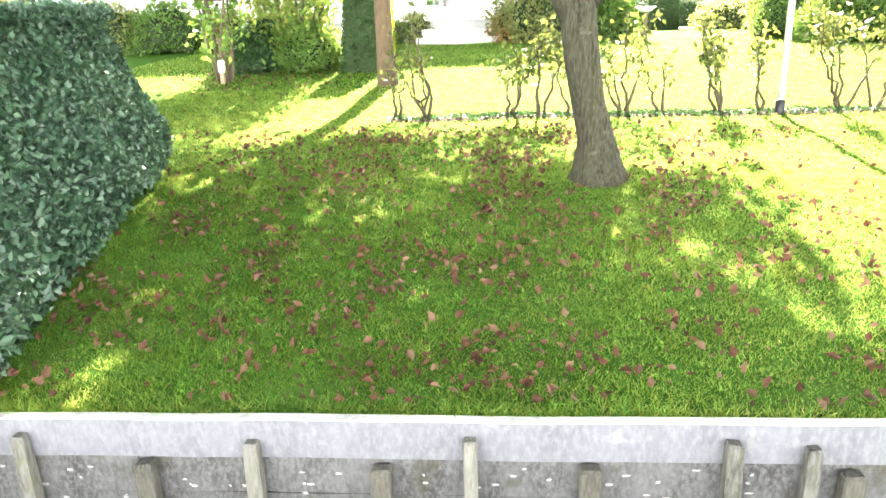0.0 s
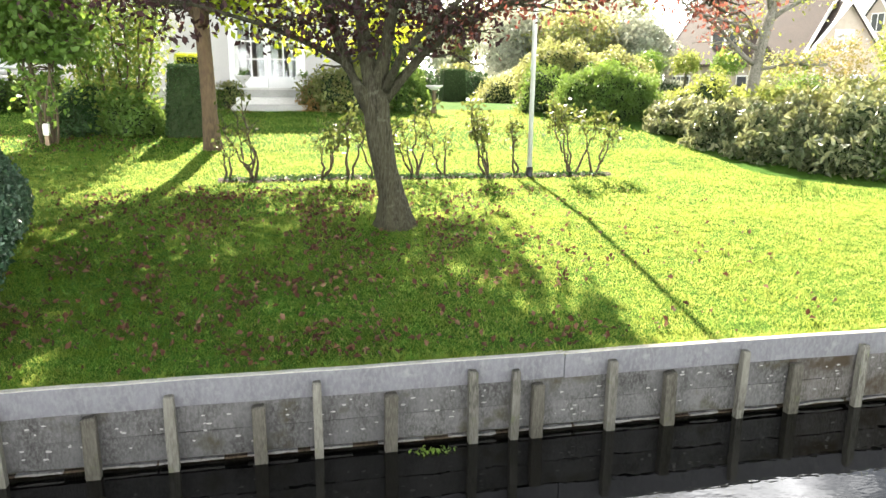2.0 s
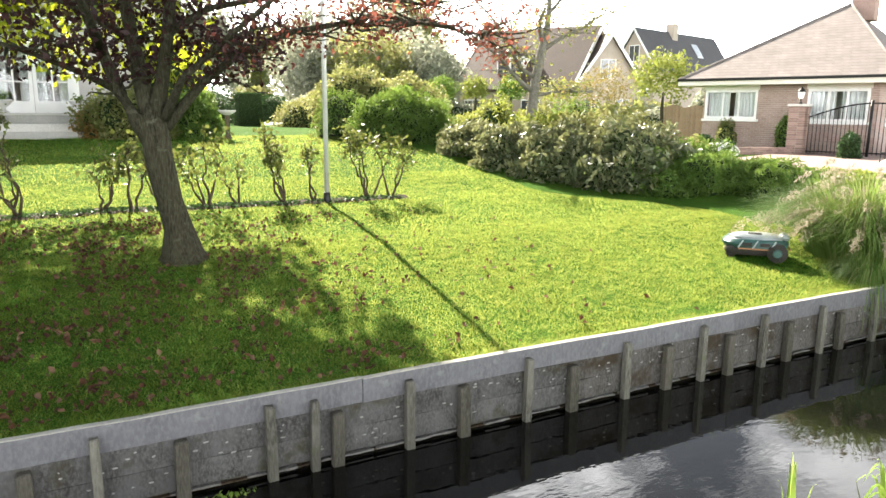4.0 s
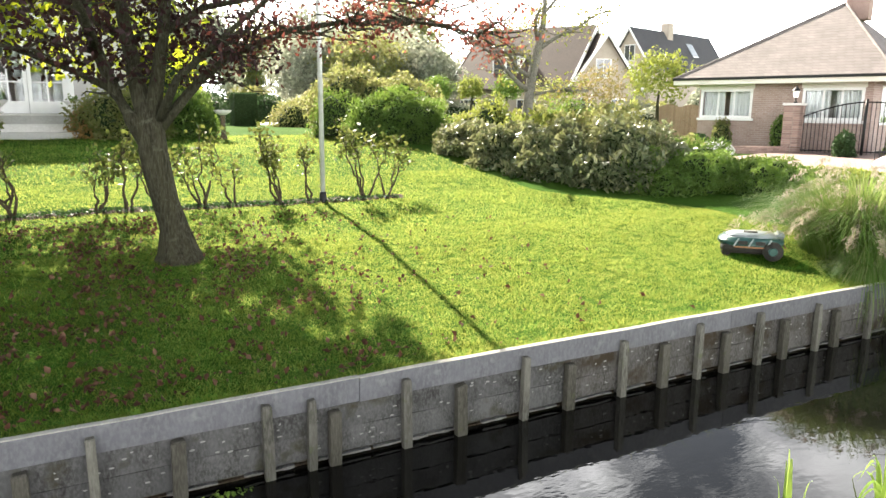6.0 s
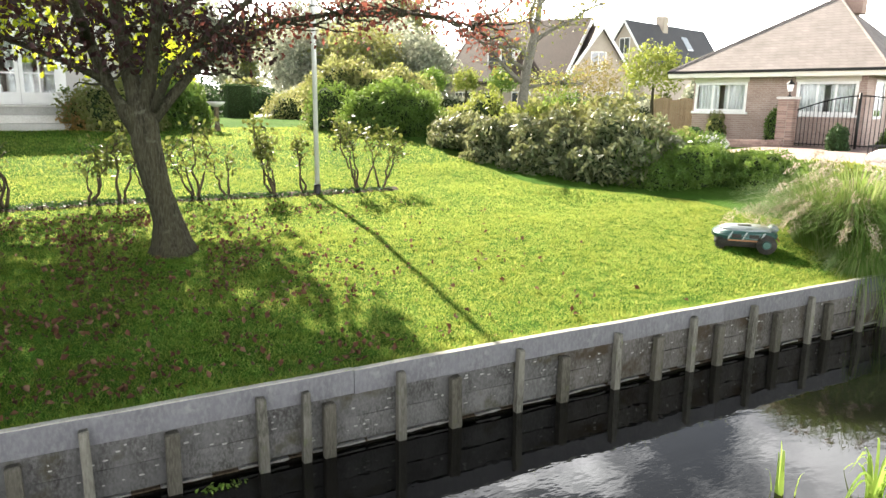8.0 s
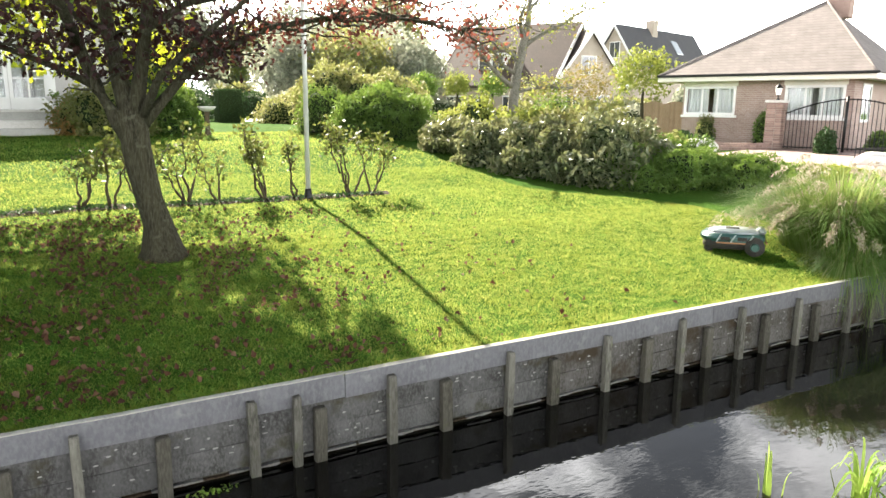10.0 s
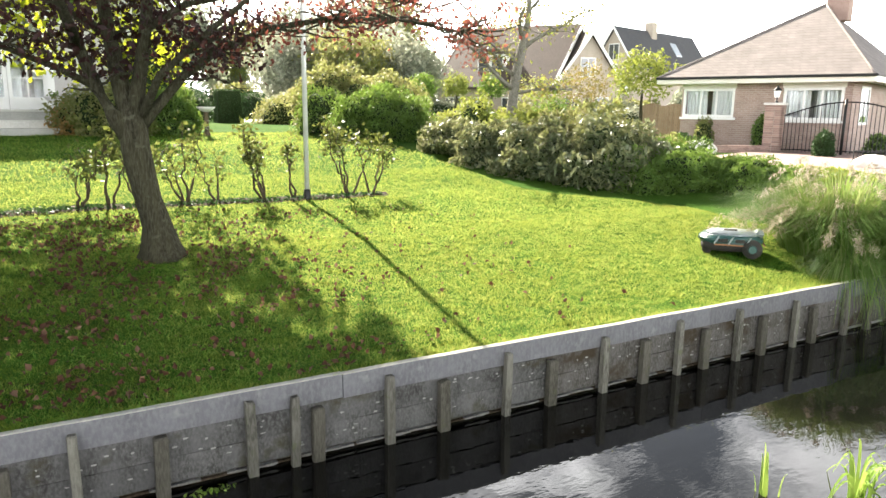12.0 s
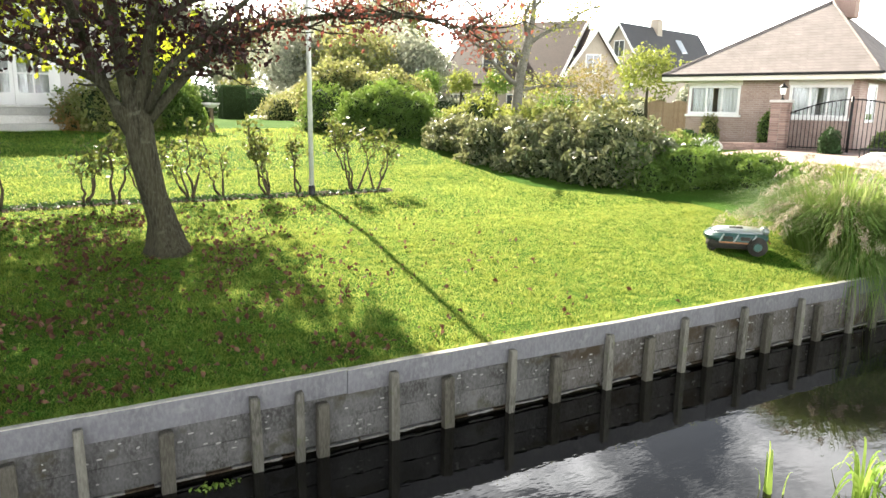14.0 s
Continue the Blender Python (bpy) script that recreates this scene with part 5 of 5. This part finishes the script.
lamp = thing("pier_lantern", (21.97, 11.76, 2.03), "small dark lantern with pale glass on the gate pier", "lantern")
place("post", lathe([(0.07, 0), (0.06, 0.04), (0.025, 0.07), (0.025, 0.16), (0.07, 0.18)], 10), "iron", lamp, flat=False)
place("lantern_body", lathe([(0.07, 0.18), (0.11, 0.4), (0.1, 0.4), (0.06, 0.2)], 6), "white", lamp)
place("lantern_roof", lathe([(0.14, 0.4), (0.13, 0.43), (0.04, 0.52), (0.02, 0.57)], 6), "iron", lamp)
gate = thing("iron_gate", (21.95, 11.5, 0.36), "black wrought iron gate with an arched top", "gate", turn=-66)
for k in range(34):
    x = 0.12 * k
    h = 1.25 + 0.5 * math.sin(math.pi * min(1, k / 33))
    V, F = [], []
    tube(V, F, [(x, 0, 0.06), (x, 0, h)], [0.013, 0.01], 6)
    place("bar", data("bar", V, F), "iron", gate)
for zf in (0.0, 1.0):
    V, F = [], []
    tube(V, F, [(0.12 * k, 0, 0.12 if not zf else 1.2 + 0.5 * math.sin(math.pi * k / 33)) for k in range(34)], [0.022] * 34, 6)
    place("rail", data("rail", V, F), "iron", gate)
V, F = [], []
tube(V, F, [(1.9, -0.05, -0.1), (1.9, -0.05, 1.8)], [0.045, 0.045], 10)
place("gate_post", data("gate_post", V, F), "iron", gate, flat=False)
low = thing("low_iron_fence", (18.6, 6.9, 0.36), "low black iron fence at the drive", "fence", turn=-40)
for k in range(40):
    box_part("picket", (0.11 * k, -0.01, 0.0, 0.11 * k + 0.02, 0.01, 0.42), "iron", low)
for z in (0.1, 0.36):
    box_part("rail", (0, 0.012, z, 4.4, 0.03, z + 0.03), "iron", low)
drive = bmesh.new()
dv = [drive.verts.new((x, y, 0.375)) for x, y in ((14.6, 5.0), (16.0, 10.2), (21.8, 12.2), (27, 10), (30, 2), (20, 0.5), (15.5, 2.0))]
drive.faces.new(dv)
top = bmesh.ops.extrude_face_region(drive, geom=drive.faces[:])
bmesh.ops.translate(drive, vec=(0, 0, -0.3), verts=[g for g in top["geom"] if isinstance(g, bmesh.types.BMVert)])
tagged(part("pavement_drive", drive, "paver"), "pinkish block-paved drive in front of the bungalow", "pavement", kind="structure")
rd_ = bmesh.new()
dv = [rd_.verts.new((x, y, 1.06)) for x, y in ((6.9, 25.5), (8.0, 25.5), (16, 46), (9, 46))]
rd_.faces.new(dv)
tagged(part("pavement_path", rd_, "slab"), "pale paved path at the lawn's far end", "pavement", kind="structure")
lw = thing("low_wall", (18.3, 12.9, 0.3), "low brick edging wall beside the drive", "low wall", turn=-20)
for k in range(16):
    for c in range(4):
        bmw = box(bmesh.new(), k * 0.22 + (0.11 if c % 2 else 0), 0, c * 0.075, k * 0.22 + 0.21 + (0.11 if c % 2 else 0), 0.18, c * 0.075 + 0.068)
        part("brick", bmw, "brick", lw)
for x, y, s, lab in ((18.9, 12.3, 0.62, "large white rounded boulder by the drive"), (18.3, 6.2, 0.5, "large white rounded boulder by the drive")):
    st = bmesh.new()
    bmesh.ops.create_icosphere(st, subdivisions=3, radius=1)
    for v in st.verts:
        k = 1 + 0.16 * noise.noise(v.co * 1.4 + Vector((x, y, 0)))
        v.co = Vector((v.co.x * s * 1.1, v.co.y * s * 0.8, v.co.z * s * 0.5)) * k
    tagged(part("boulder", st, "stone", flat=False), lab, "boulder").location = (x, y, 0.35 + s * 0.2)
for k, (x, y, r_, h, m) in enumerate(((22.3, 15.0, 0.45, 0.9, "dull"), (22.6, 12.6, 0.5, 1.0, "green"), (21.0, 15.0, 0.6, 0.4, "yew"), (21.4, 9.5, 0.36, 0.6, "yew"), (19.4, 13.7, 0.5, 0.4, "green"), (18.6, 14.8, 0.8, 0.4, "dull"), (17.0, 15.5, 0.7, 0.5, "rose_leaf"), (24.3, 9.4, 0.6, 0.5, "green"), (20.6, 13.5, 0.4, 0.3, "yew"))):
    shrub(x, y, (r_, r_ * 0.8, h), 700, 0.1, m, "small garden shrub in front of the bungalow", 80 + k, z=0.35)


# ---- far houses ----
def gable_house(a, b, depth, base, eave, ridge, across, wall_mat, roof_mat, label, windows, chimney=None, skylight=None, front_dormer=None):
    """a, b: ends of the front. across: the gable is the front; else the ridge runs along it."""
    L = math.hypot(b[0] - a[0], b[1] - a[1])
    t = thing("house", (a[0], a[1], 0), label, "house", "far houses", turn=math.degrees(math.atan2(b[1] - a[1], b[0] - a[0])))
    bm = bmesh.new()
    pts = [(0, 0), (L, 0), (L, depth), (0, depth)]
    lo = [bm.verts.new((x, y, base)) for x, y in pts]
    hi = [bm.verts.new((x, y, eave)) for x, y in pts]
    if across:
        g = [bm.verts.new((L / 2, 0, ridge)), bm.verts.new((L / 2, depth, ridge))]
        bm.faces.new((lo[0], lo[1], hi[1], g[0], hi[0]))
        bm.faces.new((lo[2], lo[3], hi[3], g[1], hi[2]))
        bm.faces.new((lo[1], lo[2], hi[2], hi[1]))
        bm.faces.new((lo[3], lo[0], hi[0], hi[3]))
    else:
        g = [bm.verts.new((0, depth / 2, ridge)), bm.verts.new((L, depth / 2, ridge))]
        bm.faces.new((lo[0], lo[1], hi[1], hi[0]))
        bm.faces.new((lo[2], lo[3], hi[3], hi[2]))
        bm.faces.new((lo[1], lo[2], hi[2], g[1], hi[1]))
        bm.faces.new((lo[3], lo[0], hi[0], g[0], hi[3]))
    part("wall", bm, wall_mat, t)
    o, th = 0.35, 0.18
    span = L if across else depth
    sl = (ridge - eave) / (span / 2)
    for s in (-1, 1):
        bm = bmesh.new()
        for e in (-o, (depth if across else L) + o):
            for off, up in ((span / 2 + o, 0), (0, 0), (0, th), (span / 2 + o, th)):
                c = span / 2 + s * off
                z = ridge - sl * off + up + 0.01
                bm.verts.new((c, e, z) if across else (e, c, z))
        bm.verts.ensure_lookup_table()
        for k in range(4):
            bm.faces.new([bm.verts[i] for i in (k, (k + 1) % 4, 4 + (k + 1) % 4, 4 + k)])
        bm.faces.new([bm.verts[i] for i in (0, 1, 2, 3)])
        bm.faces.new([bm.verts[i] for i in (7, 6, 5, 4)])
        part("roof", bm, roof_mat, t)
        for e in ((-o - 0.08,) if across else (-o - 0.08, L + o)):
            bm = bmesh.new()
            for ee in (e, e + 0.07):
                for off, up in ((span / 2 + o, -0.1), (0, -0.1), (0, th + 0.04), (span / 2 + o, th + 0.04)):
                    c = span / 2 + s * off
                    z = ridge - sl * off + up
                    bm.verts.new((c, ee, z) if across else (ee, c, z))
            bm.verts.ensure_lookup_table()
            for k in range(4):
                bm.faces.new([bm.verts[i] for i in (k, (k + 1) % 4, 4 + (k + 1) % 4, 4 + k)])
            bm.faces.new([bm.verts[i] for i in (0, 1, 2, 3)])
            bm.faces.new([bm.verts[i] for i in (7, 6, 5, 4)])
            part("bargeboard", bm, "white", t, "white bargeboard")
    for x0, x1, z0, z1, c in windows:
        w = box_part("window", (x0, -0.05, z0, x1, -0.012, z1), "white", t)
        n = c
        for k in range(n):
            u0 = x0 + 0.08 + (x1 - x0 - 0.08) * k / n
            box_part("pane", (u0, -0.07, z0 + 0.08, u0 + (x1 - x0 - 0.08) / n - 0.08, -0.052, z1 - 0.08), "dark_glass", w)
    if chimney:
        box_part("chimney", chimney, "tan_brick", t, bevel=0.04)
    if skylight:
        u, v, w_, l_ = skylight
        off = u - span / 2
        z0, z1 = ridge - sl * off + th + 0.05, ridge - sl * (off + w_) + th + 0.05
        bm = bmesh.new()
        bm.faces.new([bm.verts.new(p) for p in ((u, v, z0), (u + w_, v, z1), (u + w_, v + l_, z1), (u, v + l_, z0))])
        rgn = bmesh.ops.extrude_face_region(bm, geom=bm.faces[:])
        bmesh.ops.translate(bm, vec=(0, 0, 0.08), verts=[g for g in rgn["geom"] if isinstance(g, bmesh.types.BMVert)])
        part("skylight", bm, "glossy_pane", t, "bright roof light")
    if front_dormer:
        u, l_ = front_dormer
        d = box_part("dormer", (u, 0.9, eave + 0.7, u + l_, 3.6, eave + 2.1), "white", t, "white dormer", 0.03)
        for k in range(2):
            box_part("pane", (u + 0.15 + k * l_ / 2, 0.87, eave + 0.95, u + l_ / 2 - 0.1 + k * l_ / 2, 0.898, eave + 1.9), "dark_glass", d)
        box_part("dormer_roof", (u - 0.2, 0.6, eave + 2.102, u + l_ + 0.2, 4.4, eave + 2.25), roof_mat, t)
    return t


gable_house((24.6, 40.6), (28.8, 33.4), 9.5, 0.0, 3.3, 7.4, False, "tan_brick", "roof_brown", "brown-roofed house with a white dormer behind the garden trees", [(0.6, 1.9, 0.5, 2.5, 2), (2.8, 4.0, 0.5, 2.5, 2), (5.0, 6.4, 0.9, 2.5, 2)], front_dormer=(2.6, 2.0))
gable_house((30.2, 34.6), (34.9, 33.2), 8.5, 0.0, 3.4, 6.75, True, "tan_brick", "roof_brown", "buff brick gabled house with white bargeboards", [(1.8, 2.9, 3.9, 5.2, 2), (0.8, 1.8, 1.0, 2.6, 2), (3.0, 4.0, 0.6, 2.6, 2)])
gable_house((49.2, 52.7), (50.4, 48.2), 15.5, 0.0, 6.2, 9.7, True, "tan_brick", "roof_dark", "house with a steep dark roof, chimney and roof light", [(1.7, 2.9, 6.6, 8.2, 2)], chimney=(2.0, 6.0, 8.7, 2.9, 7.0, 10.7), skylight=(3.1, 9.4, 0.9, 1.2))

# standard trees clipped to balls, and other trees in the distance
def ball_tree(x, y, base, stem, r_, mat, label, seed, n=1600, size=0.12, name="standard_tree", squash=0.9):
    t = thing(name, (x, y, base), label, "tree")
    V, F = [], []
    pts, rad = bent((0, 0, -0.1), (0.05, 0, stem + r_ * 0.4), 6, 0.03, 0.09 + 0.02 * r_, 0.05, seed)
    tube(V, F, pts, rad, 8)
    place("trunk", data("trunk", V, F), "bark", t, flat=False)
    if r_ > 2:
        c = place("inner_fill", core_mesh("inner_fill", (r_, r_, r_ * squash), seed, 0.4, 0.55, -0.8, 2.4), "far_core", t, "solid crown core, colour paled to imitate haze", flat=False)
        c.location = (0, 0, stem + r_ * squash)
    place("crown", leaf_mesh("crown", shell(n, (r_, r_, r_ * squash), seed, 0.4, 0.45, low=-0.8, freq=2.4) + np.array([0, 0, stem + r_ * squash]), size), mat, t)
    return t


for k, (x, y) in enumerate(((16.28, 26.97), (17.67, 26.2), (19.13, 25.31))):
    ball_tree(x, y, 0.35, 1.75, 0.72, "green" if k != 1 else "rose_leaf", "small standard tree with a round clipped crown", 200 + k)
ball_tree(23.97, 20.15, 0.35, 1.7, 1.45, "rose_leaf", "small bright green tree behind the bungalow", 210, 2600, 0.16, "small_tree", 0.85)
ball_tree(26.5, 27.0, 0.35, 1.2, 1.6, "autumn_dull", "small tree with yellow autumn leaves", 211, 1200, 0.16, "small_tree", 0.9)
ball_tree(22.8, 26.5, 0.35, 0.8, 1.3, "dull", "sparse olive-green garden tree", 212, 1200, 0.15, "small_tree", 0.9)
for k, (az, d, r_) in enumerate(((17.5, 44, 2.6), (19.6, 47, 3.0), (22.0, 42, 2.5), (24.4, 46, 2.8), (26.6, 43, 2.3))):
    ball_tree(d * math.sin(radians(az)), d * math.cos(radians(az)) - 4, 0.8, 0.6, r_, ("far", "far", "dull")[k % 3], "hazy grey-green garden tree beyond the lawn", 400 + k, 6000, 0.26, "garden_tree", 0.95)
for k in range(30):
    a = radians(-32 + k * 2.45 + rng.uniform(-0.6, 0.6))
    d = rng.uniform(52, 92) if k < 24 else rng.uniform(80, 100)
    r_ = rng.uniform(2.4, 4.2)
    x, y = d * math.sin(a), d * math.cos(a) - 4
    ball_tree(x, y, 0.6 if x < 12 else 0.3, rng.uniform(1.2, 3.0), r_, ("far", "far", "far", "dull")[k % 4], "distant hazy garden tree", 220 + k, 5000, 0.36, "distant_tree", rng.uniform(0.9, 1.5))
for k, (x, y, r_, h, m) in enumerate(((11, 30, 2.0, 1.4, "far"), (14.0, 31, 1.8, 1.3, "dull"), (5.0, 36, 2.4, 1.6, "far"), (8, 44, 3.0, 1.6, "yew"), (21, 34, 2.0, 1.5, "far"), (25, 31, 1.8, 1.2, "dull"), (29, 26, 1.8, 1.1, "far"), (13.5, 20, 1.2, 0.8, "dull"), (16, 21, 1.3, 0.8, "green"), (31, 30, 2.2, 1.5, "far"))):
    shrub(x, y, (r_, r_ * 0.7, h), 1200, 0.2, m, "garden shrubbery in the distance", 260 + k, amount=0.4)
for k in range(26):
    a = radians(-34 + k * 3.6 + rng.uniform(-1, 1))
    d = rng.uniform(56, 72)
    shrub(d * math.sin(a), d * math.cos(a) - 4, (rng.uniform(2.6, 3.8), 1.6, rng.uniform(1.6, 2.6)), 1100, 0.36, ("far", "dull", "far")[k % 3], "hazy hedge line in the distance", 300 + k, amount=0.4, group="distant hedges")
fen = thing("wooden_fence", (26.8, 22.95, 0.35), "brown wooden fence panels with curved tops", "fence", turn=-35)
for k in range(20):
    h = 1.62 + 0.12 * math.sin(math.pi * ((k % 10) / 9))
    box_part("slat", (k * 0.11, 0, 0, k * 0.11 + 0.1, 0.025, h), "fence", fen)
lp = thing("lamp_post", (12.77, 23.12, gz(12.77, 23.12)), "slim white post among the shrubs", "post")
place("shaft", lathe([(0.08, -0.1), (0.07, 0.1), (0.055, 2.6), (0.05, 2.62)], 12), "white", lp, flat=False)

# ---- grass and fallen leaves ----
def blades(name, x0, x1, y0, y1, n, h, w, keep=None):
    bx, by = rng.uniform(x0, x1, n), rng.uniform(y0, y1, n)
    if keep is not None:
        k = keep(bx, by)
        bx, by = bx[k], by[k]
        n = len(bx)
    bz = np.array([ground_fine(a, b) for a, b in zip(bx, by)])
    patch = np.array([noise.noise(Vector((a * 1.5, b * 1.5, 7))) for a, b in zip(bx, by)])
    tuft = np.array([noise.noise(Vector((a * 7, b * 11, 3))) for a, b in zip(bx, by)])
    hh = h * rng.uniform(0.5, 1.3, n) * (1 + 0.4 * patch + 0.8 * tuft)
    a = rng.uniform(0, 2 * np.pi, n)
    lean = rng.normal(size=(n, 2)) * 0.85 * hh[:, None]
    ww = w * rng.uniform(0.6, 1.3, n) / 2
    v = np.stack([np.stack([bx + np.cos(a) * ww, by + np.sin(a) * ww, bz - 0.006], 1), np.stack([bx - np.cos(a) * ww, by - np.sin(a) * ww, bz - 0.006], 1), np.stack([bx + lean[:, 0], by + lean[:, 1], bz + hh], 1)], axis=1).reshape(-1, 3)
    return tagged(place(name, fast_mesh(name, v, np.arange(3 * n), 3), "blade"), "short green lawn grass", "grass", kind="stuff")


def on_lawn(x, y):
    return (x < 6.9 + np.clip((5.2 - y), 0, 2) * 0.7 + np.clip(2.5 - y, 0, 3) * 0.5) & ~((np.abs(y - 5.53) < 0.12) & (x > -0.95) & (x < 4.45)) & ((x > -2.2 - 0.25 * y) | (y > 3.6))


blades("grass", -3.2, 9.0, 0.035, 3.4, 430000, 0.021, 0.0056, on_lawn)
blades("grass", -4.2, 8.6, 3.4, 7.5, 180000, 0.024, 0.0085, on_lawn)
blades("grass", -6.0, 7.2, 7.5, 14.6, 80000, 0.03, 0.014, on_lawn)
blades("grass", -2.1, 7.5, 0.03, 0.1, 5000, 0.05, 0.006)


def leaf_litter(n, gen):
    x = np.concatenate([gen.normal(-0.2, 1.5, n // 2), gen.uniform(-2.2, 5.2, n - n // 2)])
    y = np.concatenate([gen.uniform(0.1, 5.0, n // 2), gen.uniform(0.1, 4.6, n - n // 2)])
    den = np.array([noise.noise(Vector((a * 1.7, b * 1.7, 20))) for a, b in zip(x, y)])
    prob = np.clip(0.4 + 0.8 * den, 0.1, 1) * np.where(x > 2.2, np.clip(1 - (x - 2.2) / 2.6, 0.05, 1) * 0.55, 1.0)
    k = (gen.uniform(size=n) < prob) & (x > -2.1 - 0.2 * y) & (x < 6)
    return x[k], y[k]


lx, ly = leaf_litter(11000, np.random.default_rng(5))
lx, ly = np.concatenate([lx, rng.normal(-3.2, 0.9, 380)]), np.concatenate([ly, rng.normal(8.4, 0.8, 380)])
lz = np.array([ground_fine(a, b) for a, b in zip(lx, ly)]) + 0.034
tagged(place("fallen_leaves", leaf_mesh("fallen_leaves", np.stack([lx, ly, lz], axis=1), 0.043, droop=0, slim=0.65, up=0.8, vary=(0.35, 1.6), fold=0.25), "fallen"), "red and brown fallen leaves scattered on the lawn", "fallen leaves", kind="stuff")
# white specks of lichen and droppings on the planks
sx_ = rng.uniform(-2, 8, 190)
sz_ = rng.choice([-0.2, -0.24, -0.28, -0.36, -0.4], 190) + rng.normal(size=190) * 0.015
sb = bmesh.new()
for a, b in zip(sx_, sz_):
    w, h = rng.uniform(0.004, 0.016), rng.uniform(0.003, 0.006)
    q = [sb.verts.new((a + i * w + rng.normal() * 0.002, -0.021, b + j * h)) for i, j in ((-1, -1), (0, -1.3), (1, -0.8), (1, 0.7), (0, 1.2), (-1, 1))]
    sb.faces.new(q)
tagged(part("lichen_spots", sb, "lichen", wall), kind="stuff")
